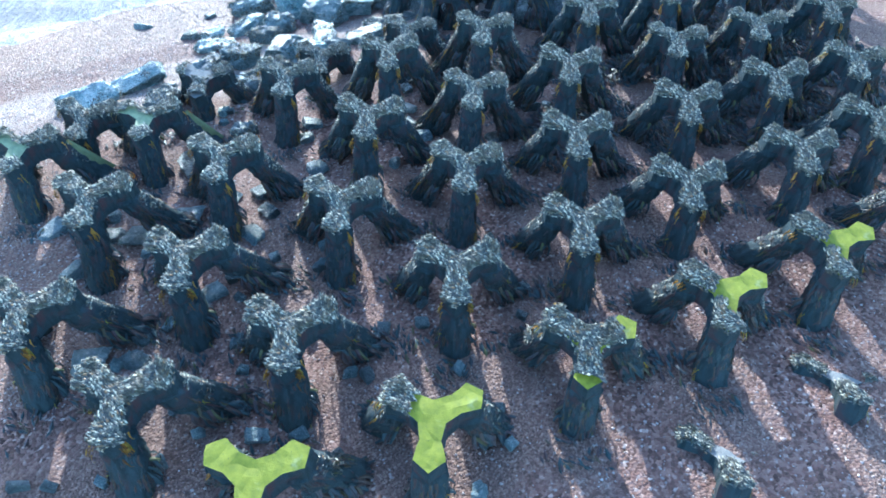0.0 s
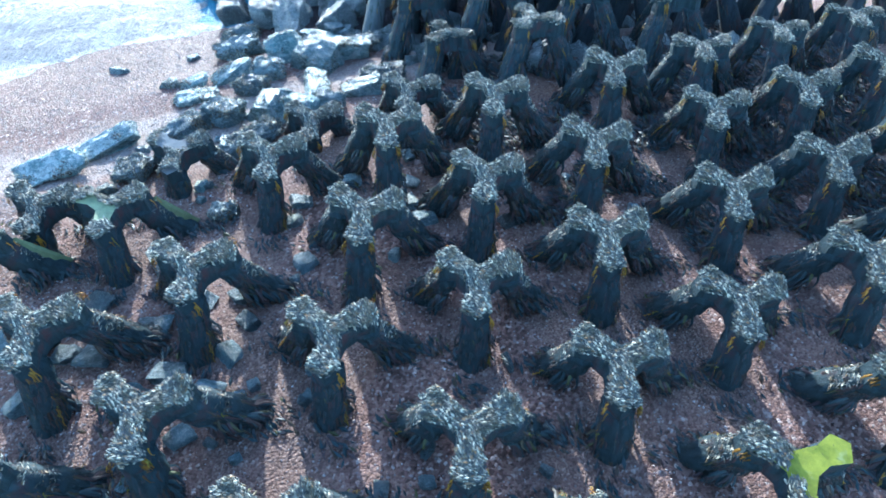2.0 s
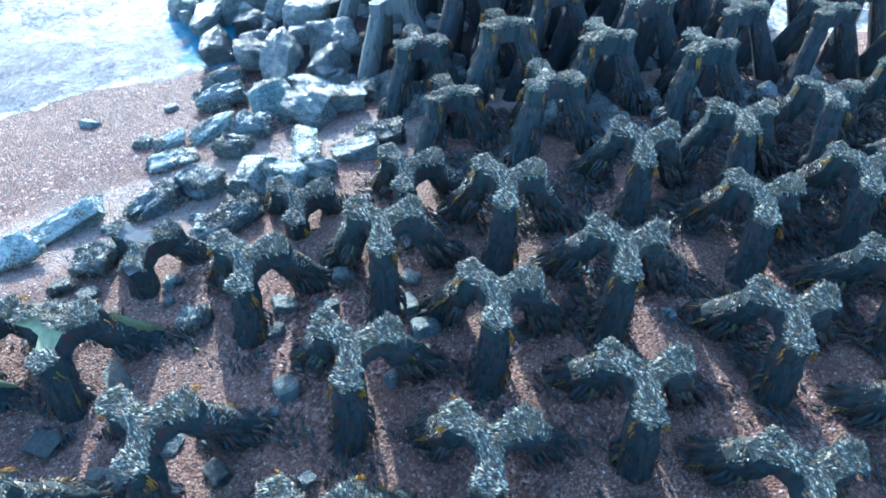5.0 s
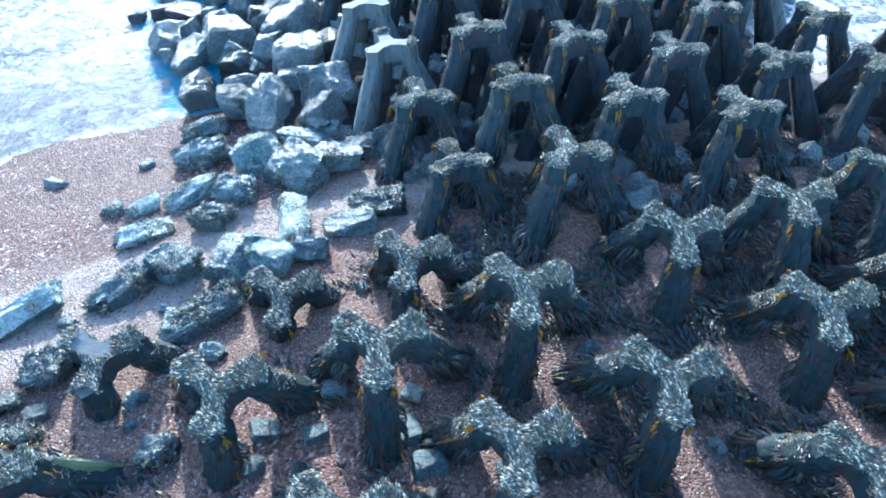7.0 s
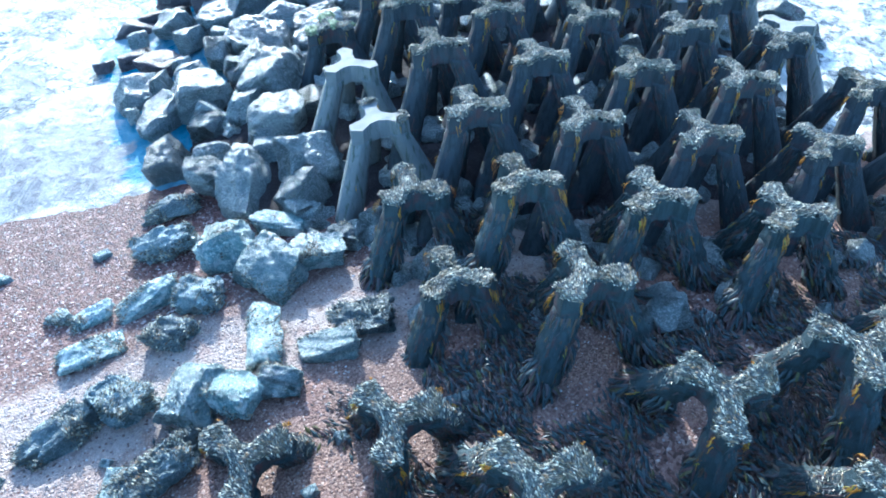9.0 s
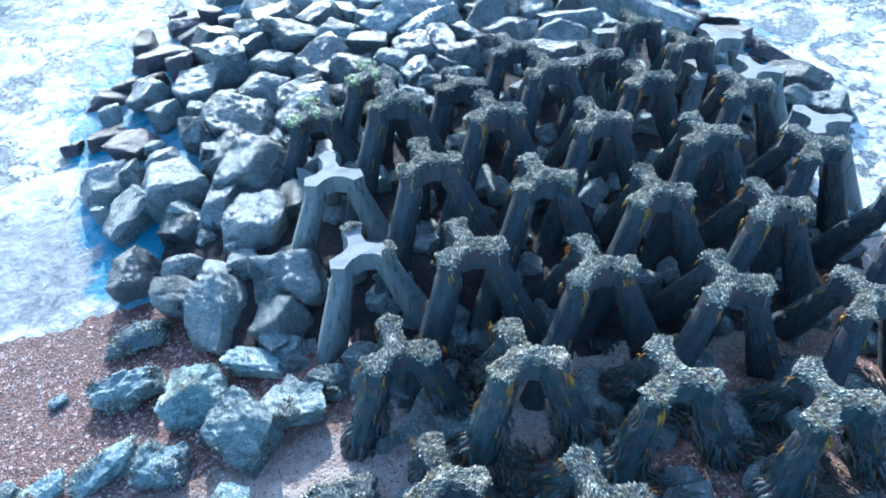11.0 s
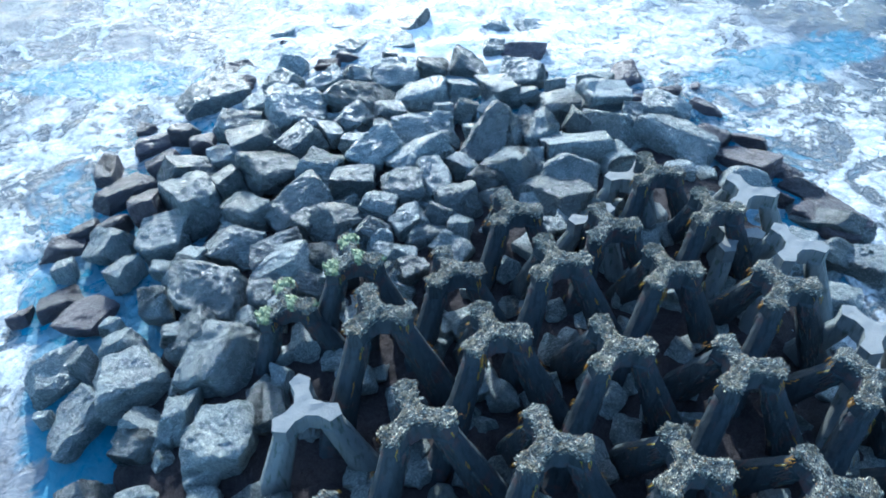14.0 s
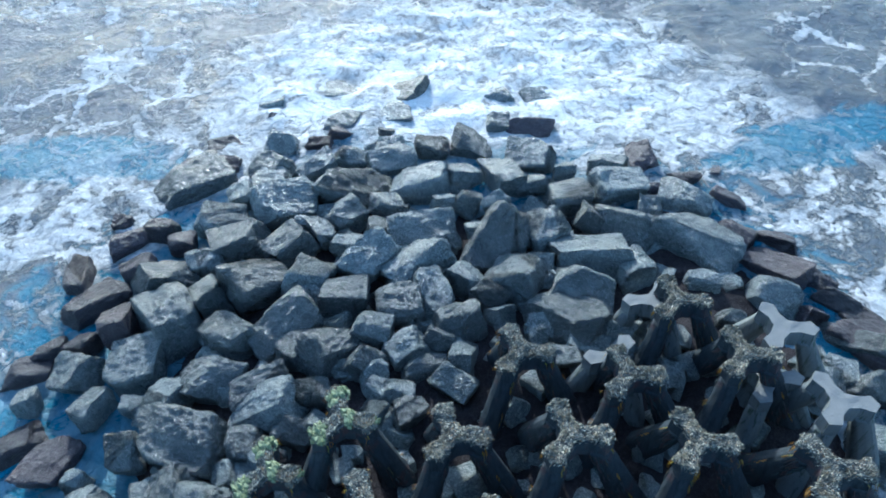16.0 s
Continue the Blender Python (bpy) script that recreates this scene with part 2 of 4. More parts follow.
def sea_material():
    n = Nodes("sea")
    sep = n.add("ShaderNodeSeparateXYZ")
    n.link(n.pos, sep.inputs[0])
    x, y = sep.outputs[0], sep.outputs[1]

    def warped(scale, amount, detail=5):
        w = n.add("ShaderNodeTexNoise")
        n.link(n.pos, w.inputs["Vector"])
        w.inputs["Scale"].default_value, w.inputs["Detail"].default_value = scale, detail
        m = n.add("ShaderNodeVectorMath")
        m.operation = "MULTIPLY_ADD"
        n.link(w.outputs["Color"], m.inputs[0])
        m.inputs[1].default_value = (amount, amount, 0.0)
        n.link(n.pos, m.inputs[2])
        return m.outputs[0]

    ex = n.math("DIVIDE", n.math("ADD", x, 0.8), 11.5)
    ey = n.math("DIVIDE", n.math("SUBTRACT", y, 28.0), 9.5)
    reach = n.math("SQRT", n.math("ADD", n.math("MULTIPLY", ex, ex), n.math("MULTIPLY", ey, ey)))
    patch = n.noise(0.17, 4, 0.5, 0.4)
    churn = n.noise(0.55, 8, 0.62, 0.8, warped(0.5, 2.2))
    fine = n.noise(3.0, 8, 0.7, 0.7)
    # open water with a torn lace of foam
    edge = n.voronoi(0.42, "DISTANCE_TO_EDGE", warped(0.55, 2.0, 8)).outputs["Distance"]
    edge2 = n.voronoi(1.5, "DISTANCE_TO_EDGE", warped(0.9, 1.3, 8)).outputs["Distance"]
    wide = n.span(n.math("ADD", patch, n.math("MULTIPLY", n.math("SUBTRACT", fine, 0.5), 0.9)), 0.43, 0.7, 0.0, 0.11)
    lace = n.span(n.math("SUBTRACT", edge, wide), -0.005, 0.018, 1.0, 0.0)
    lace2 = n.span(n.math("SUBTRACT", edge2, n.math("SUBTRACT", wide, 0.05)), 0.0, 0.04, 0.5, 0.0)
    lace = n.math("MULTIPLY", n.math("MAXIMUM", lace, lace2), n.span(n.math("ADD", patch, n.math("MULTIPLY", n.math("SUBTRACT", fine, 0.5), 0.5)), 0.44, 0.53))
    # churned white water round the rocks
    film = n.math("MULTIPLY", n.span(n.math("ADD", y, n.math("MULTIPLY", x, -0.45)), 25.5, 29.0, 1.0, 0.0), n.span(x, -6.0, -7.2))
    near = n.span(n.math("ADD", reach, n.math("MULTIPLY", n.math("SUBTRACT", patch, 0.5), 1.1)), 1.14, 1.42, 1.0, 0.0)
    boil = n.span(n.math("ADD", churn, n.math("MULTIPLY", n.math("SUBTRACT", fine, 0.5), 0.55)), 0.41, 0.49, 0.08, 1.0)
    foam = n.math("MULTIPLY", n.math("MAXIMUM", lace, n.math("MULTIPLY", near, boil)), n.span(film, 0.0, 1.0, 1.0, 0.3))
    # white surge that breaks over the seaward end, its white widened to paint sun glare
    sx, sy = n.math("DIVIDE", n.math("ADD", x, 0.6), 8.8), n.math("DIVIDE", n.math("SUBTRACT", y, 40.0), 4.8)
    surge = n.math("ADD", n.math("ADD", n.math("MULTIPLY", sx, sx), n.math("MULTIPLY", sy, sy)), n.math("MULTIPLY", n.math("SUBTRACT", churn, 0.5), 4.0))
    surge = n.span(surge, 0.7, 1.25, 1.0, 0.0)
    foam = n.math("MAXIMUM", foam, n.math("MULTIPLY", surge, n.span(fine, 0.32, 0.52, 0.35, 1.0)))
    # thin film that runs up the beach
    comb = n.add("ShaderNodeMapping")
    n.link(n.pos, comb.inputs[0])
    comb.inputs["Rotation"].default_value = (0, 0, radians(-28))
    comb.inputs["Scale"].default_value = (2.6, 0.5, 1.0)
    streak = n.noise(2.2, 8, 0.68, 0.6, comb.outputs[0])
    foam = n.math("MAXIMUM", foam, n.math("MULTIPLY", film, n.span(streak, 0.4, 0.7, 0.0, 0.45)))
    shore = n.math("SUBTRACT", n.math("SUBTRACT", y, 23.82), n.math("MULTIPLY", x, 0.61))
    shore = n.math("ADD", shore, n.math("MULTIPLY", n.math("SUBTRACT", churn, 0.5), 1.6))
    lip = n.math("MULTIPLY", n.span(shore, 0.4, 1.1, 1.0, 0.0), n.span(x, -6.0, -7.0))
    foam = n.math("MAXIMUM", foam, n.math("MULTIPLY", lip, n.span(fine, 0.3, 0.5, 0.5, 1.0)))
    blue = n.span(n.math("ADD", reach, n.math("MULTIPLY", n.math("SUBTRACT", churn, 0.5), 0.9)), 0.74, 0.92, 1.0, 0.0)
    blue = n.math("MULTIPLY", blue, n.span(x, -8.0, -5.5, 1.0, 0.75))

    def pool(px, py, rx, ry, slope):
        dx = n.math("SUBTRACT", x, px)
        dy = n.math("DIVIDE", n.math("SUBTRACT", n.math("SUBTRACT", y, py), n.math("MULTIPLY", dx, slope)), ry)
        dx = n.math("DIVIDE", dx, rx)
        away = n.math("ADD", n.math("ADD", n.math("MULTIPLY", dx, dx), n.math("MULTIPLY", dy, dy)), n.math("MULTIPLY", n.math("SUBTRACT", churn, 0.5), 3.2))
        return n.span(away, 0.5, 1.1, 0.8, 0.0)

    pools = n.math("MAXIMUM", pool(-12.6, 34.9, 3.6, 1.3, 0.0), pool(10.4, 35.9, 3.6, 1.3, 0.35))
    side = n.math("ADD", n.math("MULTIPLY", n.math("ADD", x, 10.5), -0.869), n.math("MULTIPLY", n.math("SUBTRACT", y, 25.0), -0.495))
    side = n.span(n.math("ADD", side, n.math("MULTIPLY", n.math("SUBTRACT", churn, 0.5), 3.0)), 0.1, 0.5, 0.9, 0.0)
    side = n.math("MULTIPLY", side, n.math("MULTIPLY", n.span(x, -5.0, -6.0), n.span(y, 26.0, 28.0, 1.0, 0.0)))
    blue = n.math("MAXIMUM", n.math("MAXIMUM", blue, side), pools)
    water = n.mix(n.span(n.noise(0.3, 5), 0.4, 0.65), (0.06, 0.085, 0.112), (0.1, 0.122, 0.147))
    water = n.mix(n.math("MULTIPLY", film, 0.85), water, (0.2, 0.195, 0.205))
    water = n.mix(blue, water, (0.022, 0.21, 0.33))
    foam = n.math("MULTIPLY", foam, n.span(blue, 0.0, 1.0, 1.0, 0.2))
    white = n.ramp(n.noise(1.7, 8, 0.66, 1.0), (0.3, (0.26, 0.27, 0.275)), (0.42, (0.43, 0.43, 0.415)), (0.56, (0.74, 0.73, 0.7)))
    # near-white in the surge puts the glare into the foam colour
    white = n.mix(n.math("MULTIPLY", surge, n.span(churn, 0.36, 0.56)), white, (0.93, 0.92, 0.88))
    base = n.mix(foam, water, white)
    rough = n.span(n.math("MAXIMUM", foam, n.math("MULTIPLY", film, 0.7)), 0.0, 1.0, 0.26, 0.8)
    ripple = n.noise(1.8, 7, 0.6, 0.5)
    nrm = n.bump(n.math("ADD", n.math("MULTIPLY", fine, 1.4), n.math("MULTIPLY", foam, 0.8)), 1.0, 0.13, n.bump(ripple, 0.6, 0.22))
    return n.finish(base, rough, nrm, 0.28)


M_SHINGLE, M_PEBBLE = shingle_material(), pebble_material()
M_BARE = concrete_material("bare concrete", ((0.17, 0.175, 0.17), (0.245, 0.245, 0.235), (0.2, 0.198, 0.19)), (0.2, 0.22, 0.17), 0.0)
# sides and legs of the bare tripods: darker than their tops, with algae streaks
M_LEG = concrete_material("darker leg concrete", ((0.1, 0.115, 0.12), (0.2, 0.215, 0.215), (0.14, 0.15, 0.14)), (0.04, 0.06, 0.04), 0.3)
M_DARK = concrete_material("algae dark concrete", ((0.028, 0.045, 0.052), (0.056, 0.08, 0.088), (0.044, 0.052, 0.05)), (0.023, 0.035, 0.036), 0.45, (0.085, 0.046, 0.046))
M_DIM = concrete_material("sea stained concrete", ((0.03, 0.04, 0.047), (0.058, 0.07, 0.08), (0.048, 0.05, 0.053)), (0.025, 0.034, 0.038), 0.4, (0.078, 0.046, 0.045))
M_ALGAE, M_CRUST, M_WEED = algae_top_material(), crust_material(), weed_material()
M_SHELL, M_SMALL = shell_material("mussel shell", 1.0), shell_material("small mussel shell", 0.9)


def kelp_material():
    n = Nodes("dark wrack")
    base = n.ramp(island_random(n), (0.0, (0.02, 0.038, 0.043)), (0.4, (0.04, 0.06, 0.064)), (0.7, (0.07, 0.04, 0.04)), (0.92, (0.075, 0.056, 0.035)), (1.0, (0.09, 0.095, 0.035)))
    return n.finish(base, 0.5, None, 0.35)


M_KELP = kelp_material()


def sage_material():
    n = Nodes("pale green weed")
    base = n.ramp(n.noise(6, 6, 0.65), (0.3, (0.19, 0.22, 0.12)), (0.6, (0.34, 0.38, 0.2)), (0.8, (0.46, 0.48, 0.3)))
    base = n.mix(n.math("MULTIPLY", island_random(n), 0.9), base, (0.1, 0.13, 0.05))
    return n.finish(base, 0.7, n.bump(n.noise(40, 5, 0.7), 0.5, 0.012))


M_SAGE = sage_material()
M_ROCK = rock_material("granite", ((0.09, 0.112, 0.111), (0.158, 0.187, 0.184), (0.228, 0.258, 0.25)), (0.52, 0.535, 0.51), 0.26, 0.7, 0.15, 0.35)
M_WET = rock_material("wet rock", ((0.03, 0.022, 0.029), (0.054, 0.041, 0.051), (0.095, 0.078, 0.088)), (0.16, 0.135, 0.145), 0.3)
M_SLATE = rock_material("slate", ((0.075, 0.12, 0.13), (0.15, 0.215, 0.225), (0.28, 0.34, 0.345)), (0.42, 0.46, 0.46), 0.32, 0.8)
M_PALE = rock_material("limestone", ((0.1, 0.19, 0.195), (0.23, 0.36, 0.355), (0.6, 0.67, 0.63)), (0.8, 0.82, 0.77), 0.26, 0.9, 0.55, 0.25)
# dark reddish tones paint the shade between boulders and legs into the bed
M_BED = rock_material("shade-toned bed stone", ((0.055, 0.046, 0.052), (0.1, 0.08, 0.085), (0.14, 0.118, 0.118)), (0.18, 0.16, 0.16), 0.75, 0.2)
M_SEA = sea_material()

# ---- helpers for meshes ----


def part(name, data, material, parent=None, label=""):
    """Links a bmesh, or a mesh that is ready, as one object under a parent."""
    if isinstance(data, bmesh.types.BMesh):
        me = bpy.data.meshes.new(name)
        data.to_mesh(me)
        data.free()
    else:
        me = data
    if not me.materials:
        me.materials.append(material)
    ob = new(name, me)
    ob.parent = parent
    if label:
        ob["label"] = label
    return ob


def raw_mesh(name, verts, faces, material):
    me = bpy.data.meshes.new(name)
    me.from_pydata(verts, [], faces)
    me.materials.append(material)
    return me


def ground_height(x, y):
    """The beach falls towards the waterline, which runs slantwise; it drops faster under the mound."""
    q = y - 0.61 * max(-40.0, min(9.0, x))
    z = 0.78 - 0.022 * max(q, -30.0) - 0.082 * max(0.0, q - 13.0)
    inner = min(1.0, max(0.0, (x + 3) / 3))
    z -= 0.12 * max(0.0, y - 15.5) * inner * inner * (3 - 2 * inner)
    z = max(z, -4.0)
    z += (0.07 if q < 17 else 0.035) * noise.noise(Vector((x * 0.45, y * 0.45, 0.0))) + (0.03 if q < 20 else 0.012) * noise.noise(Vector((x * 1.7, y * 1.7, 4.0)))
    return z


def mound_height(x, y):
    return 0.45 - 0.06 * max(0, y - 27) ** 1.3 - 0.06 * max(0, abs(x + 0.5) - 4) ** 1.5 - 0.11 * max(0, 20 - y)


def axis_steps(near_lo, near_hi, step, far_lo, far_hi):
    """Even steps in the middle, growing ones outside."""
    vals = list(np.arange(near_lo, near_hi + 1e-6, step))
    d, v = step, near_lo
    while v > far_lo:
        d *= 1.35
        v -= d
        vals.insert(0, max(v, far_lo))
    d, v = step, near_hi
    while v < far_hi:
        d *= 1.35
        v += d
        vals.append(min(v, far_hi))
    return vals


def sheet(name, xs, ys, height, material):
    verts = [(x, y, height(x, y)) for y in ys for x in xs]
    w = len(xs)
    faces = [(j * w + i, j * w + i + 1, (j + 1) * w + i + 1, (j + 1) * w + i) for j in range(len(ys) - 1) for i in range(w - 1)]
    me = raw_mesh(name, verts, faces, material)
    me.polygons.foreach_set("use_smooth", [True] * len(me.polygons))
    return new(name, me)


# ---- ground and sea ----
ground = tagged(sheet("ground", axis_steps(-14, 13, 0.2, -600, 600), axis_steps(-2, 38, 0.2, -400, 900), ground_height, M_SHINGLE), "reddish brown shingle beach sloping down to the sea", "beach", kind="structure")

SEA_Z = -0.61


def rubble(x, y):
    z = 0.45 - 0.06 * max(0, y - 27) ** 1.3 - 0.06 * max(0, -0.5 - x - 4) ** 1.5 - 0.11 * max(0, 20 - y) - 0.52
    z -= 0.5 * max(0.0, -3.5 - 0.85 * (y - 17) - x) + 0.3 * max(0.0, -6.0 - x) + 0.2 * max(0.0, x - 6.0)
    z -= 0.09 * max(0, x - (8.4 if y < 22 else max(5.5, 8.4 - 0.7 * (y - 22)))) ** 1.4
    z += 0.16 * noise.noise(Vector((x * 1.6, y * 1.6, 9.0))) + 0.1 * noise.noise(Vector((x * 4.0, y * 4.0, 3.0)))
    return max(z, -3.0)


tagged(sheet("rubble", list(np.arange(-14, 13, 0.15)), list(np.arange(14, 42, 0.15)), rubble, M_BED), "bed of broken stone under the boulders, darkened for the shade in the gaps", "stone bed", kind="structure")


def sea_height(x, y):
    far = min(1.0, max(0.0, (math.hypot((x + 0.8) / 11.5, (y - 28) / 9.5) - 0.9) / 0.8))
    z = SEA_Z + far * (0.22 * noise.noise(Vector((x * 0.16, y * 0.3, 1.0))) + 0.1 * noise.noise(Vector((x * 0.5, y * 0.8, 2.0))))
    calm = 0.3 if x < -6 and y < 26 else 1.0
    z += calm * 0.09 * noise.noise(Vector((x * 1.1, y * 1.5, 3.0))) + 0.03 * noise.noise(Vector((x * 4.5, y * 4.5, 5.0)))
    surge = max(0.0, 1.0 - ((x + 0.6) / 9.0) ** 2 - ((y - 40.2) / 4.4) ** 2)
    z += min(1.0, 2 * surge) * (0.2 * noise.noise(Vector((x * 0.5, y * 0.9, 7.0))) + 0.07 * noise.noise(Vector((x * 1.3, y * 2.4, 8.0))))
    return z - 0.08 * far


sea = tagged(sheet("water", axis_steps(-26, 24, 0.2, -2500, 2500), axis_steps(14, 50, 0.2, 13, 4000), sea_height, M_SEA), "grey blue sea with white foam washing round the rocks", "sea", kind="structure")

# ---- concrete tripods with a three-armed top ----
ARMS = (0.0, 120.0, 240.0)
LEAN_OUT = 0.48
HUB_DEEP = 0.4
NECK = 0.28
LEG_DEEP = 2.75
STOUT = 1.12


def at_arm(a, r, s, z):
    c, d = math.cos(radians(a)), math.sin(radians(a))
    return (r * c - s * d, r * d + s * c, z)


def roughen(bm, amount, scale, cuts, seed):
    """Splits long edges and lays unevenness of two sizes on all faces."""
    bmesh.ops.bevel(bm, geom=bm.edges[:], offset=0.03, segments=2, affect="EDGES")
    bmesh.ops.subdivide_edges(bm, edges=[e for e in bm.edges if e.calc_length() > 0.5], cuts=cuts, use_grid_fill=True)
    bmesh.ops.subdivide_edges(bm, edges=[e for e in bm.edges if e.calc_length() > 0.16], cuts=2, use_grid_fill=True)
    bmesh.ops.triangulate(bm, faces=[f for f in bm.faces if len(f.verts) > 4])
    bm.normal_update()
    off = Vector((seed * 7.3, 0, 0))
    for v in bm.verts:
        low = min(1.0, max(0.3, -v.co.z / 1.5))
        v.co += v.normal * amount * (low * noise.noise(v.co * scale * 0.6 + off) + 0.6 * noise.noise(v.co * scale * 2 + off) + 0.35 * noise.noise(v.co * scale * 5 + off))
    for f in bm.faces:
        f.smooth = True


def hub_mesh(seed, top_material, material, rough):
    bm = bmesh.new()
    top, low = [], []
    for a in ARMS:
        top.append(bm.verts.new(at_arm(a - 60, 0.195, 0, 0)))
        low.append(bm.verts.new(at_arm(a - 60, 0.21, 0, -HUB_DEEP)))
        for r, s in ((0.31, -0.13), (0.55, -0.19), (0.69, 0), (0.55, 0.19), (0.31, 0.13)):
            top.append(bm.verts.new(at_arm(a, r, s, 0)))
            low.append(bm.verts.new(at_arm(a, r * 1.04, s * 1.05, -HUB_DEEP)))
    bm.faces.new(top)
    bm.faces.new(low[::-1])
    for i in range(len(top)):
        j = (i + 1) % len(top)
        bm.faces.new((top[j], top[i], low[i], low[j]))
    bmesh.ops.recalc_face_normals(bm, faces=bm.faces[:])
    bmesh.ops.triangulate(bm, faces=[f for f in bm.faces if len(f.verts) > 4])
    bmesh.ops.subdivide_edges(bm, edges=[e for e in bm.edges if e.calc_length() > 0.22], cuts=2, use_grid_fill=True)
    bmesh.ops.triangulate(bm, faces=[f for f in bm.faces if len(f.verts) > 4])
    bm.normal_update()
    for v in bm.verts:
        v.co += v.normal * rough * noise.noise(v.co * 5 + Vector((seed * 7.3, 0, 0)))
    me = bpy.data.meshes.new("hub")
    # upward faces take the top material, all others the leg material
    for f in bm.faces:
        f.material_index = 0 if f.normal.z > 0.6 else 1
    bm.to_mesh(me)
    bm.free()
    me.materials.append(top_material)
    me.materials.append(material)
    return me


def leg_ring(z, shrink=0.0, stout=1.0):
    """The six corners of a leg, at a height under the top, along arm 0."""
    d = max(0.0, -z - NECK)
    o, k = d * LEAN_OUT, (1.06 - shrink + 0.09 * d) * stout
    return [(0.27 + o * 0.72, -0.15 * k, z), (0.55 + o, -0.185 * k, z), (0.685 + o * 1.02 - shrink * 0.1, 0.0, z), (0.55 + o, 0.185 * k, z), (0.27 + o * 0.72, 0.15 * k, z)]


def leg_mesh(seed, material, rough, stout=1.0):
    bm = bmesh.new()
    top = [bm.verts.new(p) for p in leg_ring(-NECK, 0.03, stout)]
    low = [bm.verts.new(p) for p in leg_ring(-LEG_DEEP, 0.0, stout)]
    bm.faces.new(top)
    bm.faces.new(low[::-1])
    for i in range(5):
        j = (i + 1) % 5
        bm.faces.new((top[j], top[i], low[i], low[j]))
    bmesh.ops.recalc_face_normals(bm, faces=bm.faces[:])
    roughen(bm, rough, 4.5, 9, seed)
    me = bpy.data.meshes.new("leg")
    bm.to_mesh(me)
    bm.free()
    me.materials.append(material)
    return me


def top_distance(x, y):
    """How far a place lies outside (minus: inside) the outline of the top."""
    best = 9.0
    for a in ARMS:
        c, d = math.cos(radians(a)), math.sin(radians(a))
        r, s = x * c + y * d, abs(-x * d + y * c)
        half = 0.138 + 0.062 * min(1.0, max(0.0, (r - 0.3) / 0.28))
        best = min(best, max(s - half, r - (0.69 - 0.5 * s), -r - 0.16))
    return best


def cover(seed, keep):
    """Which places of a top are overgrown."""
    return lambda x, y: keep + 0.9 * noise.noise(Vector((x * 1.9, y * 1.9, seed * 5.1))) > 0


def crust_mesh(seed, grown):
    step, size = 0.03, 0.81
    n = int(2 * size / step)
    index, verts, faces = {}, [], []
    for j in range(n + 1):
        for i in range(n + 1):
            x, y = -size + i * step, -size + j * step
            d = top_distance(x, y) + 0.03 * noise.noise(Vector((x * 9, y * 9, seed)))
            if d < 0.022 and grown(x, y):
                inside = min(1.0, max(0.0, (0.02 - d) / 0.045))
                z = -0.05 * (1 - inside) ** 1.5 + 0.04 * inside
                z += 0.02 + 0.045 * noise.noise(Vector((x * 4.0, y * 4.0, seed + 2.0))) + 0.028 * noise.noise(Vector((x * 9, y * 9, seed + 3.0))) + 0.024 * noise.noise(Vector((x * 24, y * 24, seed + 4.0)))
                index[i, j] = len(verts)
                verts.append((x, y, max(z, 0.012) if d < -0.03 else z))
    for (i, j) in list(index):
        quad = [index.get(k) for k in ((i, j), (i + 1, j), (i + 1, j + 1), (i, j + 1))]
        if None not in quad:
            faces.append(quad)
    return raw_mesh("mussel_crust", verts, faces, M_CRUST), verts


def shards(name, spots, material, lo, hi, slim=0.2):
    """Many small pointed shells and fronds: long three-sided bodies, combed by the waves along a wandering line."""
    verts, faces = [], []
    for p, n in spots:
        n, p = Vector(n).normalized(), Vector(p)
        turn = 2.2 + 1.6 * noise.noise(p * 2.3)
        comb = Vector((math.cos(turn), math.sin(turn), 0))
        comb -= n * comb.dot(n)
        d = (comb + n * random.uniform(0.05, 0.55) + Vector((random.uniform(-1, 1), random.uniform(-1, 1), random.uniform(-1, 1))) * 0.45).normalized()
        side = d.cross(n + Vector((random.uniform(-1, 1), random.uniform(-1, 1), random.uniform(-1, 1))) * 0.6).normalized()
        third = side.cross(d)
        s = random.uniform(lo, hi)
        c = p + n * s * 0.08
        k = len(verts)
        w, t = s * slim * random.uniform(0.7, 1.3), s * slim * random.uniform(0.4, 0.7)
        verts += [c + d * s * 0.6, c - d * s * 0.5, c + side * w - third * t * 0.5, c - side * w - third * t * 0.5, c + third * t]
        for a, b in ((2, 4), (4, 3), (3, 2)):
            faces += [(k, k + a, k + b), (k + 1, k + b, k + a)]
    return raw_mesh(name, verts, faces, material)


def ribbons(name, roots, lo, hi, width, lean=0.0, material=None, flare=0.05):
    """Hanging strands of weed, each a small three-sided strip bent downwards."""
    verts, faces = [], []
    for p, out in roots:
        p, out = Vector(p), Vector(out)
        side = Vector((-out.y, out.x, 0)).normalized()
        length = random.uniform(lo, hi)
        rows = []
        for q in range(4):
            f = q / 3
            c = p + out * (flare * math.sin(f * 2.2)) + Vector((lean * length * f, 0, -length * f)) + side * random.uniform(-0.02, 0.02)
            w = width * (1.1 - 0.7 * f) * random.uniform(0.8, 1.2)
            k = len(verts)
            verts += [c + side * w, c - side * w, c + out * w * 0.6]
            rows.append((k, k + 1, k + 2))
        for a, b in zip(rows, rows[1:]):
            for i in range(3):
                j = (i + 1) % 3
                faces.append((a[i], a[j], b[j], b[i]))
        faces += [rows[0], rows[-1][::-1]]
    return raw_mesh(name, verts, faces, material or M_WEED)


